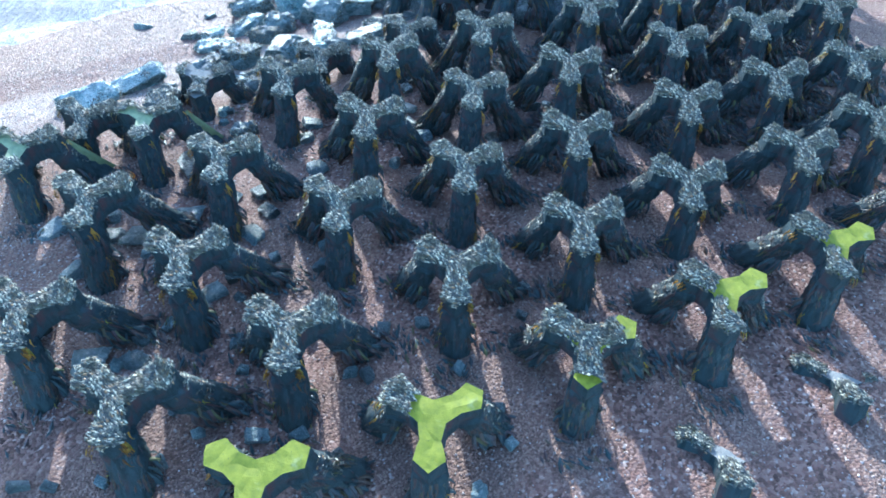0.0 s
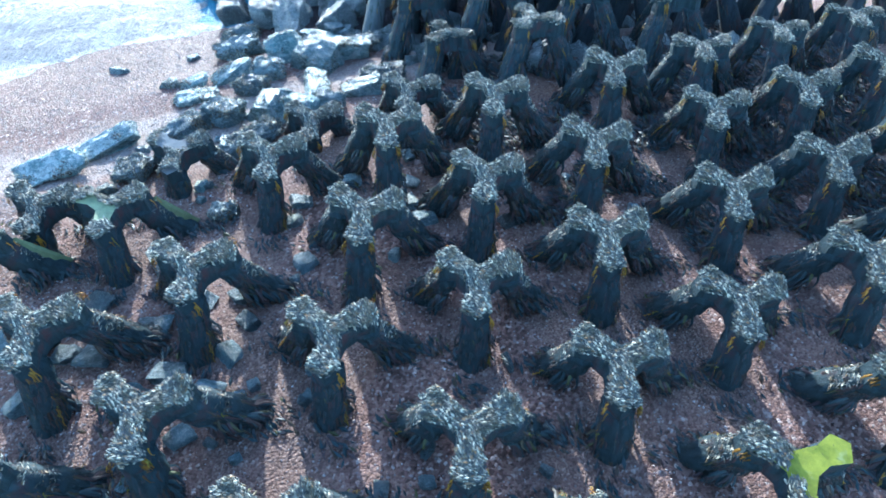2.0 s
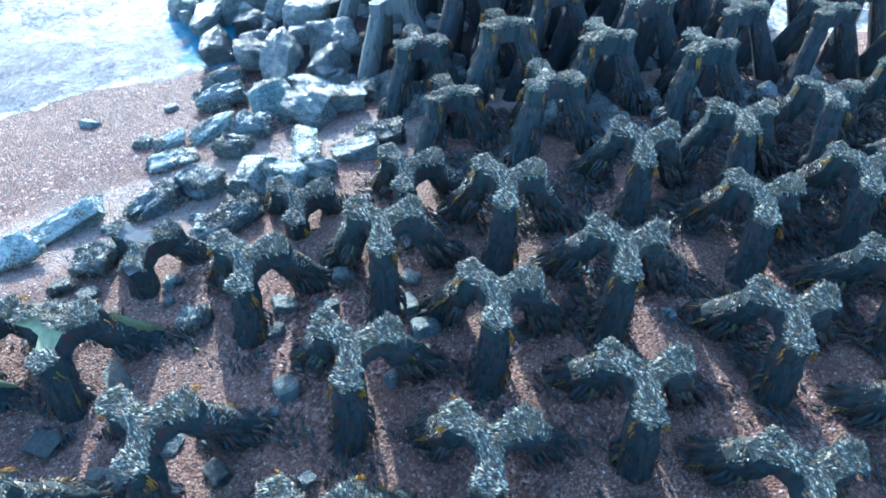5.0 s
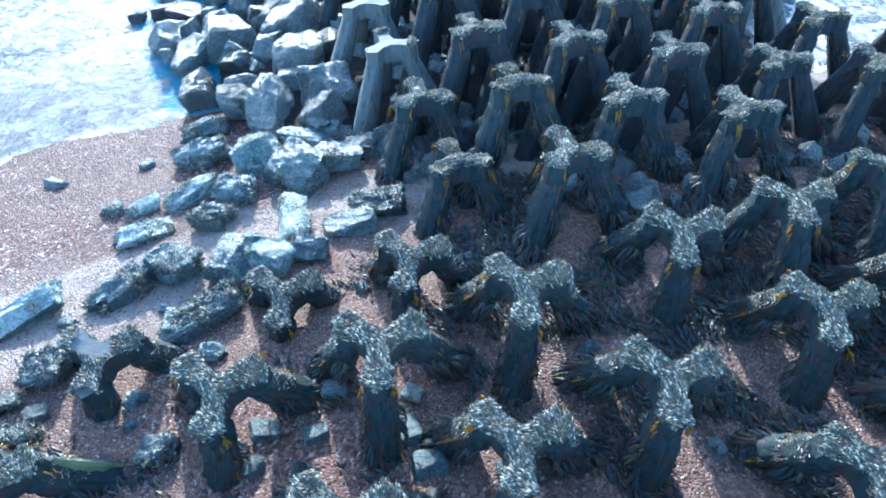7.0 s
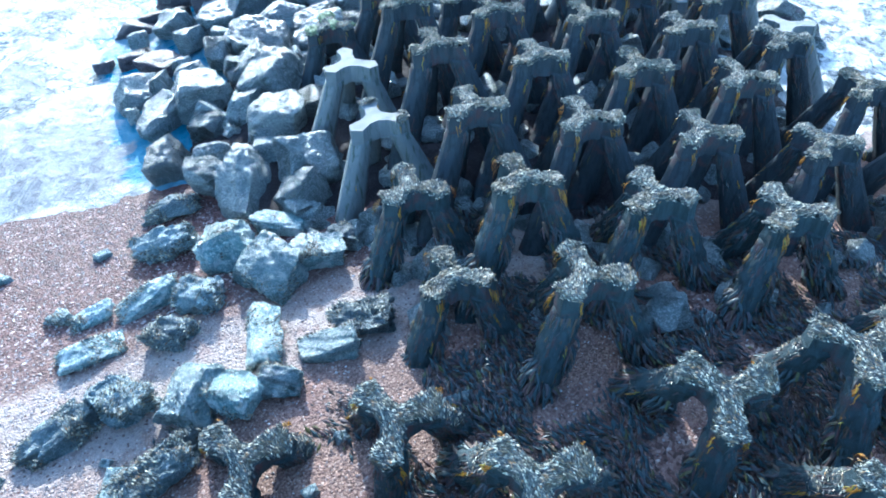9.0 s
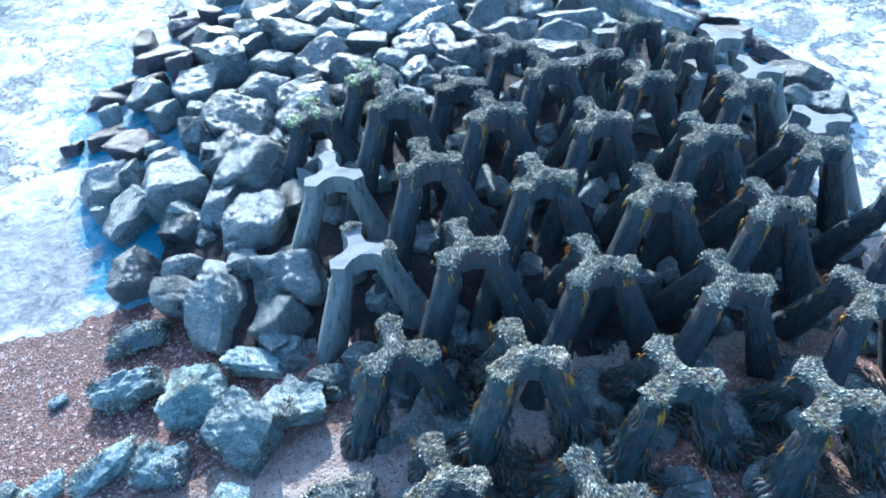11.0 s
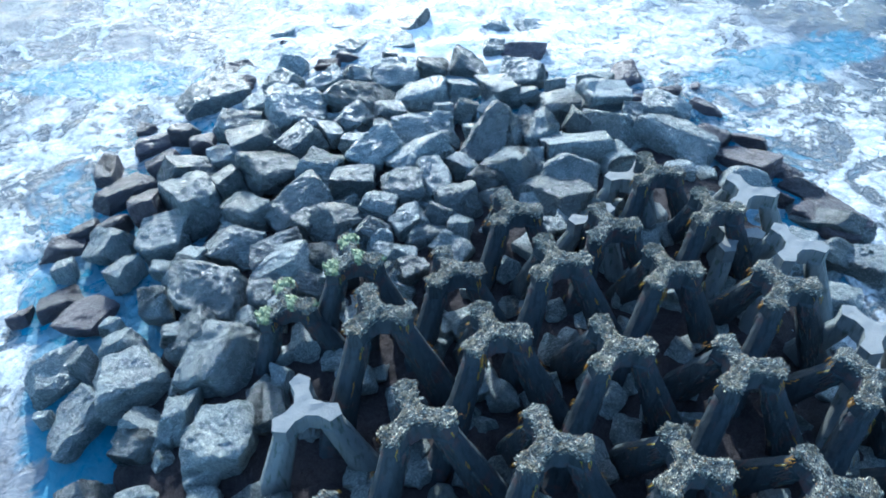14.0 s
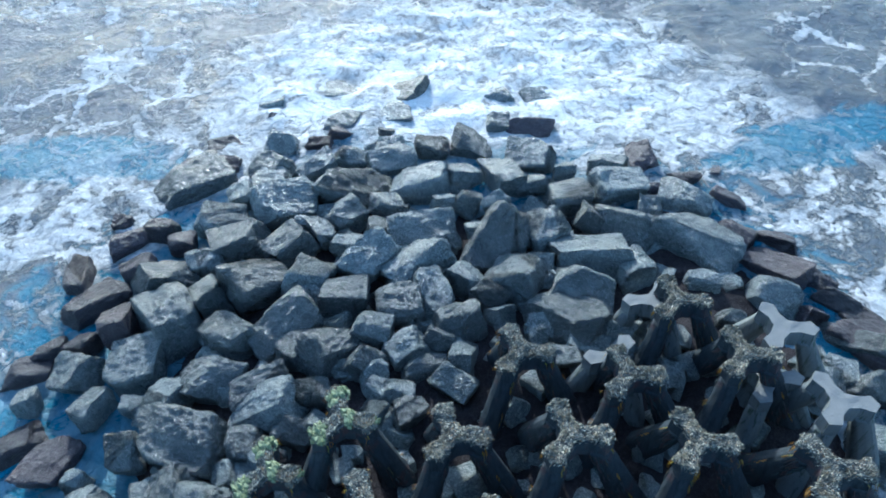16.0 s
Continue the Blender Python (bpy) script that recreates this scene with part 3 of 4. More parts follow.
def top_spots(verts, count):
    return [((x + random.uniform(-0.02, 0.02), y + random.uniform(-0.02, 0.02), z), (x * 0.5 * (z < 0), y * 0.5 * (z < 0), 1.0)) for x, y, z in random.choices(verts, k=count)]


def leg_spots(count, deep, sides=(1, 1, 2, 2)):
    """Spots on the outer and side faces of a leg, thinning out downwards."""
    spots = []
    for _ in range(count):
        z = -0.34 - deep * random.random() ** 1.3
        ring = leg_ring(z, 0.0, STOUT)
        e = random.choice(sides)
        f = random.random() ** (1.0 if 0 in sides else 0.5 if e == 1 else 1.6)
        a, b = Vector(ring[e]), Vector(ring[e + 1])
        p = a.lerp(b, f)
        t = b - a
        spots.append((p, Vector((t.y, -t.x, 0.35 * t.length))))
    return spots


def rim_roots(count, grown=None):
    """Roots of weed in a few tufts below the ends of the arms."""
    tufts = [(a, random.uniform(0.5, 0.7), s * 0.2) for a in ARMS for s in (-1, 1) if random.random() < 0.7]
    roots = []
    for _ in range(count * 40):
        a, r, s = random.choice(tufts)
        s2 = s + random.gauss(0, 0.015)
        p = Vector(at_arm(a, r + random.gauss(0, 0.045), s2, -0.04 - abs(random.gauss(0, 0.08))))
        if len(roots) < count and (grown is None or grown(p.x, p.y)):
            roots.append((p, Vector(at_arm(a, 0.2, s, 0)).normalized()))
    return roots


def edge_roots(count):
    """Roots of weed in a few tufts along the corners of a leg."""
    roots, tufts = [], [(-random.uniform(0.35, 1.5), random.choice((1, 3, 3))) for _ in range(1 + count // 8)]
    for _ in range(count):
        z, e = random.choice(tufts)
        z += random.gauss(0, 0.09)
        x, y, _z = leg_ring(min(z, -0.3))[e]
        roots.append((Vector((x, y + random.uniform(-0.015, 0.015), min(z, -0.3))), Vector((0.3, 1 if y > 0 else -1, 0)).normalized()))
    return roots


def toward(a, x, y):
    return x * math.cos(radians(a)) + y * math.sin(radians(a)) + 0.12 * noise.noise(Vector((x * 5, y * 5, a)))


COVERS = {
    "green": lambda x, y: toward(120, x, y) > 0.27,
    "green2": lambda x, y: toward(120, x, y) > 0.1 or toward(195, x, y) > 0.2,
    "mixed": lambda x, y: toward(0, x, y) < 0.46 and toward(240, x, y) < 0.52,
    "buried": lambda x, y: abs(x - 0.1) + abs(y) > 0.34,
    "patched": lambda x, y: toward(200, x, y) < 0.02 or toward(240, x, y) > 0.4 or toward(120, x, y) > 0.42,
    "bare2": lambda x, y: toward(0, x, y) > 0.5 or toward(120, x, y) > 0.5,
}
LOOKS = {
    # name: (top material, leg material, share overgrown, shells on top, shells on each leg, weed on rim, weed on each leg, label)
    "beach": (M_DARK, M_DARK, 9.0, 2300, 130, 36, 4, "concrete tripod thick with mussels and barnacles, standing in shingle"),
    "worn": (M_DARK, M_DARK, 9.0, 2000, 170, 42, 5, "concrete tripod thick with mussels and barnacles, standing in shingle"),
    "plain": (M_ALGAE, M_DARK, -9.0, 0, 60, 0, 2, "concrete tripod with a clean bright green algae top"),
    "green": (M_ALGAE, M_DARK, 0, 700, 90, 10, 2, "concrete tripod with a bright green algae top in shingle"),
    "green2": (M_ALGAE, M_DARK, 0, 1300, 160, 14, 3, "concrete tripod half green algae, half mussels, in shingle"),
    "mixed": (M_ALGAE, M_DARK, 0, 1900, 160, 24, 4, "concrete tripod with mussels and patches of green algae"),
    "patched": (M_SAGE, M_DARK, 0, 1500, 130, 12, 3, "mussel-covered concrete tripod with algae painted as a sunlit edge along one leg"),
    "outer": (M_DIM, M_DIM, 9.0, 2200, 0, 40, 6, "dark concrete tripod with a mussel-covered top beside the sea"),
    "outer2": (M_DIM, M_DIM, 1.1, 2000, 0, 14, 5, "dark concrete tripod with a mussel-covered top beside the sea"),
    "weedy": (M_DARK, M_DARK, 9.0, 2100, 0, 44, 5, "dark weed-hung concrete tripod with a mussel-covered top"),
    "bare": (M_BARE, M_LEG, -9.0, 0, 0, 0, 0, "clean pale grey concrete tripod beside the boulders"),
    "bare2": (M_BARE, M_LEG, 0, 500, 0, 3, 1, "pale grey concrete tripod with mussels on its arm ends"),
    "pale": (M_BARE, M_DIM, 0.35, 1500, 0, 16, 2, "concrete tripod with pale green weed on its top"),
    "buried": (M_BARE, M_DARK, 0, 800, 80, 6, 2, "collapsed concrete tripod half buried in shingle"),
    "slab": (M_BARE, M_DARK, 0.15, 1000, 80, 10, 2, "sunken concrete tripod with a bare grey-green face"),
}
made_units = {}
feet = []


def ridge_mesh():
    """A strip of algae along the outer edge of a leg, pale to paint its sunlit ridge, thinner to its ends."""
    verts, faces = [], []
    steps = 14
    for k in range(steps + 1):
        z = -0.3 - 1.0 * k / steps
        ring = [Vector(p) for p in leg_ring(z, 0.0, STOUT)]
        wide = 0.3 * math.sin(math.pi * (0.1 + 0.85 * k / steps)) * (1 + 0.35 * noise.noise(Vector((z * 5, 0, 0))))
        for f, lift in ((-wide, -0.02), (-wide * 0.6, 0.05), (0, 0.07), (wide * 0.6, 0.05), (wide, -0.02)):
            p = ring[2].lerp(ring[1] if f < 0 else ring[3], abs(f))
            verts.append(p + Vector((lift, 0, lift * 0.5)))
    for k in range(steps):
        for i in range(4):
            a = k * 5 + i
            faces.append((a, a + 1, a + 6, a + 5))
    return raw_mesh("algae_ridge", verts, faces, M_SAGE)


def build_tripod(look_name, seed):
    top_mat, leg_mat, keep, shells, leg_shells, weed, leg_weed, label = LOOKS[look_name]
    root = tagged(new("concrete_tripod"), label, "breakwater unit", "tripods of the breakwater")
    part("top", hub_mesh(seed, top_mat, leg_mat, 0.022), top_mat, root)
    grown = COVERS.get(look_name) or cover(seed, keep)
    if keep > -5:
        me, verts = crust_mesh(seed, grown)
        if len(verts) > 30:
            crust = tagged(part("mussel_crust", me, M_CRUST, root, "grey mussel and barnacle crust"), kind="stuff")
            seaward = leg_mat is M_DIM
            coat_mat = M_SMALL if seaward else M_SHELL
            tagged(part("barnacle_coat", shards("barnacle_coat", top_spots(verts, int(shells * 1.25)), coat_mat, 0.03, 0.064 if seaward else 0.08, 0.2), coat_mat, crust, "dark and white shells"), kind="stuff")
            if look_name == "pale":
                tagged(part("sea_lettuce", shards("sea_lettuce", top_spots([v for v in verts if noise.noise(Vector(v) * 3) > 0.1], 150), M_SAGE, 0.07, 0.17, 0.42), M_SAGE, root, "pale green leafy weed"), kind="stuff")
            tagged(part("seaweed", ribbons("seaweed", rim_roots(weed, grown), 0.07, 0.24, 0.009), M_WEED, root, "orange brown seaweed"), kind="stuff")
    leg_me = leg_mesh(seed, leg_mat, 0.07 if leg_mat is M_DARK else 0.024 if leg_mat is M_DIM else 0.012, STOUT if leg_mat is M_DARK else 1.05)
    shell_me = shards("barnacle_coat", leg_spots(leg_shells, 0.5), M_SHELL, 0.04, 0.085) if leg_shells else None
    weed_me = ribbons("seaweed", edge_roots(leg_weed * 2), 0.05, 0.15, 0.007, LEAN_OUT) if leg_weed else None
    coat_me = skirt_me = None
    if leg_mat is M_DARK:
        roots = [(p - n.normalized() * 0.03, Vector((n.x, n.y, 0)).normalized()) for p, n in leg_spots(400, 1.5, (0, 1, 2, 3))]
        coat_me = ribbons("weed_coat", roots, 0.1, 0.32, 0.017, LEAN_OUT * 0.8, M_KELP, 0.04)
        low = [(p - n.normalized() * 0.03, (Vector((n.x, n.y, 0)).normalized() + Vector((random.gauss(0, 0.4), random.gauss(0, 0.4), 0))).normalized()) for p, n in leg_spots(460, 1.7, (0, 1, 2, 3)) if p.z < -0.75 and noise.noise(p * 1.7) > -0.1]
        skirt_me = ribbons("weed_skirt", low, 0.14, 0.4, 0.026, 0.35, M_KELP, 0.15)
    elif leg_mat is M_DIM:
        roots = [(p - n.normalized() * 0.03, Vector((n.x, n.y, 0)).normalized()) for p, n in leg_spots(220, 1.7, (0, 1, 2, 3)) if noise.noise(p * 1.9) > -0.05]
        coat_me = ribbons("weed_coat", roots, 0.1, 0.3, 0.016, LEAN_OUT * 0.8, M_KELP, 0.03)
    for a in ARMS:
        leg = part("leg", leg_me, leg_mat, root)
        leg.matrix_basis = pose(0, 0, 0, 0, 0, a)
        if shell_me and a < 200:
            tagged(part("barnacle_coat", shell_me, M_SHELL, leg, "dark and white shells"), kind="stuff")
        if look_name == "patched" and a == 0:
            part("algae_ridge", ridge_mesh(), M_SAGE, leg, "pale green algae brightened as a sunlit edge")
        elif coat_me:
            tagged(part("weed_coat", coat_me, M_KELP, leg, "dark brown seaweed coat"), kind="stuff")
        if skirt_me:
            tagged(part("weed_skirt", skirt_me, M_KELP, leg, "ragged dark fronds"), kind="stuff")
        if weed_me:
            tagged(part("seaweed", weed_me, M_WEED, leg, "orange brown seaweed"), kind="stuff")
    return root


def tripod(look_name, x, y, z, yaw, rx=0.0, ry=0.0):
    """A tripod whose top lies at z."""
    rnd = random.Random(int(x * 731 + y * 1973))
    if look_name in ("beach", "outer"):
        look_name = rnd.choice((look_name, {"beach": "worn", "outer": "outer2"}[look_name]))
    tilt = 11.0 if y < 13.2 else -4.0
    m = pose(x, y, z, tilt + rx + rnd.uniform(-2, 2), ry + rnd.uniform(-2.5, 2.5)) @ pose(0, 0, 0, 0, 0, yaw + (rnd.choice((0, 120, 240)) if look_name in ("outer", "outer2", "weedy") else 0))
    if look_name in ("beach", "worn", "green2", "mixed", "patched"):
        feet.extend(((x + 1.2 * math.cos(radians(yaw + a)), y + 1.2 * math.sin(radians(yaw + a)) + 0.1), a == 0) for a in ARMS)
    if look_name in made_units:
        return copy_thing(made_units[look_name], m)
    ob = build_tripod(look_name, len(made_units) + 1)
    ob.matrix_basis = m
    made_units[look_name] = ob
    return ob


tripod("green", 0.21, 1.48, 1.98, 29)
tripod("mixed", 2.20, 2.70, 1.95, 23)
tripod("green2", 4.19, 3.67, 1.95, 23)
tripod("green2", 6.11, 4.76, 1.95, 22)
tripod("beach", -1.77, 2.78, 1.97, 31)
tripod("beach", -3.62, 1.64, 1.98, 32)
tripod("beach", 0.44, 4.02, 1.97, 29)
tripod("beach", 2.38, 5.10, 1.96, 26)
tripod("beach", 4.29, 6.28, 1.88, 25)
tripod("beach", 6.45, 7.20, 1.95, 24)
tripod("beach", -1.47, 5.47, 1.96, 29)
tripod("beach", -3.61, 4.11, 1.98, 31)
tripod("beach", -5.45, 2.97, 1.98, 31)
tripod("beach", 0.53, 6.52, 1.97, 28)
tripod("beach", 2.52, 7.47, 2.02, 27)
tripod("beach", 4.77, 8.67, 1.99, 23)
tripod("beach", 6.72, 9.60, 2.00, 24)
tripod("beach", -1.30, 7.82, 2.07, 27)
tripod("beach", -3.72, 6.58, 2.00, 31)
tripod("beach", -5.53, 5.34, 2.04, 32)
tripod("beach", 0.66, 8.84, 2.08, 26)
tripod("beach", 2.60, 9.78, 2.14, 24)
tripod("beach", 7.01, 11.90, 2.05, 21)
tripod("beach", 8.61, 10.36, 2.00, 16)
tripod("beach", -1.15, 10.16, 2.16, 32)
tripod("beach", -3.24, 9.60, 1.85, 31)
tripod("patched", -5.75, 8.21, 1.70, 35)
tripod("patched", -7.62, 7.00, 1.80, 33)
tripod("beach", -0.94, 12.35, 1.55, 22)
tripod("beach", 0.84, 11.21, 2.20, 25)
tripod("beach", 3.33, 12.57, 2.05, 22)
tripod("beach", 5.27, 13.31, 2.10, 23)
tripod("beach", 7.16, 14.15, 2.10, 20)
tripod("beach", 5.06, 11.12, 2.03, 20)
tripod("weedy", -1.08, 17.06, 1.60, -10)
tripod("weedy", -0.27, 14.98, 1.52, -7)
tripod("weedy", 0.85, 16.50, 2.33, -9)
tripod("weedy", 1.75, 14.49, 2.15, -7)
tripod("weedy", 3.04, 16.31, 2.16, -12)
tripod("weedy", 5.18, 16.04, 2.08, -9)
tripod("outer", 6.44, 18.00, 2.00, -4)
tripod("outer", -0.81, 20.77, 2.45, -9)
tripod("outer", -0.00, 18.70, 2.30, -8)
tripod("outer", 1.30, 20.39, 2.40, -10)
tripod("outer", 2.11, 18.33, 2.30, -8)
tripod("outer", 3.35, 20.11, 2.35, -13)
tripod("outer", 5.37, 19.88, 2.25, -9)
tripod("outer", 4.25, 18.13, 2.15, -12)
tripod("bare", -2.81, 21.33, 1.66, -11)
tripod("bare2", -1.98, 19.19, 1.66, -7)
tripod("pale", -3.76, 23.95, 1.20, -12)
tripod("pale", -2.42, 24.75, 1.74, -11)
tripod("outer", -1.66, 22.82, 2.42, -7)
tripod("outer", -0.36, 24.49, 1.70, -7)
tripod("outer", 0.44, 22.47, 2.40, -8)
tripod("outer", 0.93, 26.45, 1.50, -6)
tripod("outer", 1.67, 24.24, 2.32, -6)
tripod("outer", 2.54, 22.20, 2.40, -5)
tripod("outer", 2.98, 25.90, 1.60, -9)
tripod("outer", 3.87, 24.31, 2.00, -7)
tripod("outer", 4.31, 27.89, 1.40, -12)
tripod("outer", 5.24, 26.33, 1.70, -9)
tripod("outer", 5.90, 23.82, 2.08, -3)
tripod("outer", 4.63, 21.90, 2.28, -8)
tripod("outer", 6.82, 21.87, 2.00, 2)
tripod("bare", 6.80, 25.45, 1.50, -8)
tripod("bare", 7.45, 23.13, 1.70, 2)
tripod("plain", -1.73, 0.62, 1.98, 30)
tripod("beach", 8.12, 8.16, 2.00, 24)
tripod("beach", -3.01, 11.96, 1.05, 30)
tripod("slab", -5.43, 10.49, 1.25, 30)
tripod("beach", -7.13, 8.45, 1.50, 30)
tripod("bare", 6.32, 27.24, 1.35, -8)
tripod("outer", 7.94, 19.97, 2.00, -5)
tripod("beach", 8.99, 12.93, 2.00, 20)
tripod("beach", 8.25, 5.85, 1.95, 24)
tripod("beach", 9.15, 15.00, 2.05, 20)
tripod("buried", 4.02, 1.75, 0.84, 20, -34, 12)
tripod("buried", 5.95, 3.02, 0.86, 20, -34, 12)
tripod("buried", 2.15, 0.62, 0.82, 20, -32, 8)
tripod("outer", 8.52, 17.95, 2.00, -4)
tripod("outer", 10.35, 17.30, 1.95, -4)
tripod("outer", 9.95, 19.50, 1.90, -4)
tripod("bare", 3.94, 28.21, 0.95, 60)
tripod("bare", 2.93, 26.68, 0.95, 60)
tripod("bare", 5.86, 26.22, 1.00, 0)


# ---- rocks ----


def rock_bmesh(seed, cuts=7, loose=0.12, rough=0.03, edge=0.04, ridged=0.0):
    """A quarried block of about unit size: an uneven box with corners split off, worn round, dented and chipped."""
    rnd = random.Random(seed)
    bm = bmesh.new()
    bmesh.ops.create_cube(bm, size=1.0)
    for v in bm.verts:
        v.co += Vector([rnd.uniform(-loose, loose) for _ in range(3)])
    for k in range(cuts):
        n = Vector((rnd.gauss(0, 1), rnd.gauss(0, 1), rnd.gauss(0, 0.9))).normalized()
        h = max(v.co.dot(n) for v in bm.verts) * rnd.uniform(0.68, 0.92)
        bmesh.ops.bisect_plane(bm, geom=bm.verts[:] + bm.edges[:] + bm.faces[:], plane_co=n * h, plane_no=n, clear_outer=True)
        bmesh.ops.holes_fill(bm, edges=[e for e in bm.edges if e.is_boundary], sides=0)
    hull = bmesh.ops.convex_hull(bm, input=bm.verts[:])
    bmesh.ops.delete(bm, geom=[g for g in hull["geom_interior"] if isinstance(g, bmesh.types.BMVert)], context="VERTS")
    bmesh.ops.dissolve_limit(bm, angle_limit=radians(10), verts=bm.verts[:], edges=bm.edges[:])
    bmesh.ops.triangulate(bm, faces=bm.faces[:])
    for _ in range(5):
        bmesh.ops.subdivide_edges(bm, edges=[e for e in bm.edges if e.calc_length() > 0.09], cuts=1, use_grid_fill=False)
        bmesh.ops.triangulate(bm, faces=[f for f in bm.faces if len(f.verts) > 3])
    for _ in range(max(1, int(edge * 34))):
        bmesh.ops.smooth_vert(bm, verts=bm.verts[:], factor=0.5, use_axis_x=True, use_axis_y=True, use_axis_z=True)
    bm.normal_update()
    off = Vector((seed * 3.7, seed * 1.3, 0))
    for v in bm.verts:
        d = 1.5 * noise.noise(v.co * 1.9 + off) + 0.8 * noise.noise(v.co * 4.5 + off) + 0.6 * noise.noise(v.co * 11 + off) + 0.5 * noise.noise(v.co * 24 + off)
        chip = max(0.0, noise.noise(v.co * 2.7 + off * 1.7) - 0.22)
        d -= 1.8 * chip + (0.2 if chip > 0.05 else 0.0)
        if ridged:
            d += ridged * (0.5 - 2.2 * abs(noise.noise(v.co * 2.1 + off * 2)) - 1.2 * abs(noise.noise(v.co * 5.1 + off)))
        v.co += v.normal * rough * d
    return bm


rock_count = [0]


def rock(name, label, category, group, material, x, y, z, long, deep, high, yaw, cuts=(5, 7, 8, 10), rough=0.034, edge=0.1, ridged=0.0, tilt=26):
    rock_count[0] += 1
    seed = rock_count[0]
    rnd = random.Random(seed * 17)
    bm = rock_bmesh(seed, rnd.choice(cuts), 0.13, rough, edge, ridged)
    bmesh.ops.transform(bm, matrix=Matrix.Diagonal((long, deep, high, 1)) @ Euler((rnd.uniform(-0.3, 0.3), rnd.uniform(-0.3, 0.3), rnd.uniform(-0.3, 0.3))).to_matrix().to_4x4(), verts=bm.verts)
    ob = part(name, bm, material)
    ob.matrix_basis = pose(x, y, z, rnd.uniform(-tilt, tilt), rnd.uniform(-tilt, tilt), yaw)
    return tagged(ob, label, category, group)


def boulder(x, y, z, long, deep, high, yaw):
    return rock("boulder", "angular grey granite boulder piled among others", "boulder", "boulders of the breakwater", M_ROCK, x, y, z, long * 0.9, deep * 1.1, high * 1.16, yaw, rough=0.036, edge=0.06, tilt=22)


def wet_boulder(x, y, z, long, deep, high, yaw):
    return rock("boulder", "wet dark reddish boulder at the edge of the water", "boulder", "boulders of the breakwater", M_WET, x, y, z, long * 0.88, deep * 0.95, high, yaw, tilt=18)


def shelled(ob, keep, count):
    """A patchy coat of shells on the upper faces of a rock."""
    spots = [(v.co.copy(), v.normal.copy()) for v in ob.data.vertices if v.normal.z > -0.1 and noise.noise(v.co * 2.2 + ob.location) > keep]
    if len(spots) > 12:
        tagged(part("barnacle_coat", shards("barnacle_coat", [(p + Vector([random.gauss(0, 0.025) for _ in range(3)]), n) for p, n in random.choices(spots, k=count)], M_SHELL, 0.03, 0.075), M_SHELL, ob, "dark and white shells"), kind="stuff")


def beach_rock(x, y, z, long, deep, high, yaw):
    ob = rock("rock", "pale blue-grey angular rock with some mussels on shingle", "rock", "rocks on the beach", M_PALE, x, y, z, long * 0.88, deep * 0.98, high * 1.05, yaw, (6, 8, 10), 0.055, 0.03, 0.35, 18)
    shelled(ob, 0.2, int(420 * long))
    return ob


def flat_stone(x, y, long, deep, yaw):
    return rock("stone", "flat blue-grey stone lying on shingle", "stone", "flat stones on the beach", M_SLATE, x, y, ground_height(x, y) + 0.03, long, deep, 0.12 + 0.2 * min(long, deep), yaw, (4, 6), 0.04, 0.06, 0.5, 8)


def mussel_rock(x, y, z, long, deep, high, yaw):
    ob = rock("rock", "dark rock covered in mussels lying on shingle", "rock", "rocks on the beach", M_SLATE, x, y, z, long * 0.95, deep * 1.05, high * 1.1, yaw, (8, 10), 0.09, 0.03, 0.8, 14)
    shelled(ob, -0.08, int(1500 * long))
    return ob


wet_boulder(-6.69, 37.00, -0.90, 0.76, 0.44, 0.52, 0)
wet_boulder(-8.15, 35.70, -0.90, 1.27, 0.70, 0.65, 0)
boulder(-6.14, 35.46, -0.65, 1.12, 0.61, 0.57, 0)
wet_boulder(-8.82, 34.48, -0.81, 0.92, 0.53, 0.62, 0)
wet_boulder(-7.66, 34.55, -0.66, 0.90, 0.50, 0.57, 0)
boulder(-6.29, 34.20, -0.53, 1.36, 0.75, 0.70, 0)
boulder(-8.43, 33.72, -0.83, 2.40, 1.32, 1.17, 33)
boulder(-6.73, 32.85, -0.37, 1.02, 0.56, 0.58, 0)
boulder(-6.11, 33.64, -0.43, 1.25, 0.69, 0.63, 9)
boulder(-4.81, 34.19, -0.52, 1.31, 0.72, 0.77, 45)
boulder(-3.82, 34.61, -0.54, 1.27, 0.70, 0.68, 9)
boulder(-3.64, 33.27, -0.47, 1.92, 1.06, 0.98, 0)
boulder(-5.41, 32.39, -0.39, 1.78, 0.98, 1.04, 24)
wet_boulder(-4.40, 36.03, -0.68, 0.92, 0.50, 0.47, 0)
wet_boulder(-4.99, 35.49, -0.60, 0.90, 0.50, 0.48, 0)
boulder(-2.99, 36.18, -0.68, 0.57, 0.33, 0.39, 0)
boulder(-2.59, 35.26, -0.59, 1.08, 0.59, 0.55, 0)
boulder(-2.64, 34.48, -0.54, 1.44, 0.79, 0.72, 32)
boulder(-1.46, 35.17, -0.68, 1.07, 0.75, 0.89, 0)
boulder(-0.26, 35.42, -0.75, 1.53, 0.84, 0.99, -25)
boulder(-1.63, 33.47, -0.46, 1.77, 0.98, 0.88, 17)
boulder(-0.49, 33.75, -0.46, 1.19, 0.66, 0.76, 0)
boulder(0.77, 33.74, -0.50, 1.57, 0.86, 0.89, -64)
boulder(-0.96, 32.38, -0.20, 0.78, 0.43, 0.41, 0)
boulder(-2.47, 32.23, -0.26, 1.17, 0.64, 0.66, -24)
boulder(-3.54, 31.78, -0.21, 1.10, 0.60, 0.65, 37)
boulder(-4.64, 31.43, -0.13, 0.68, 0.41, 0.48, 0)
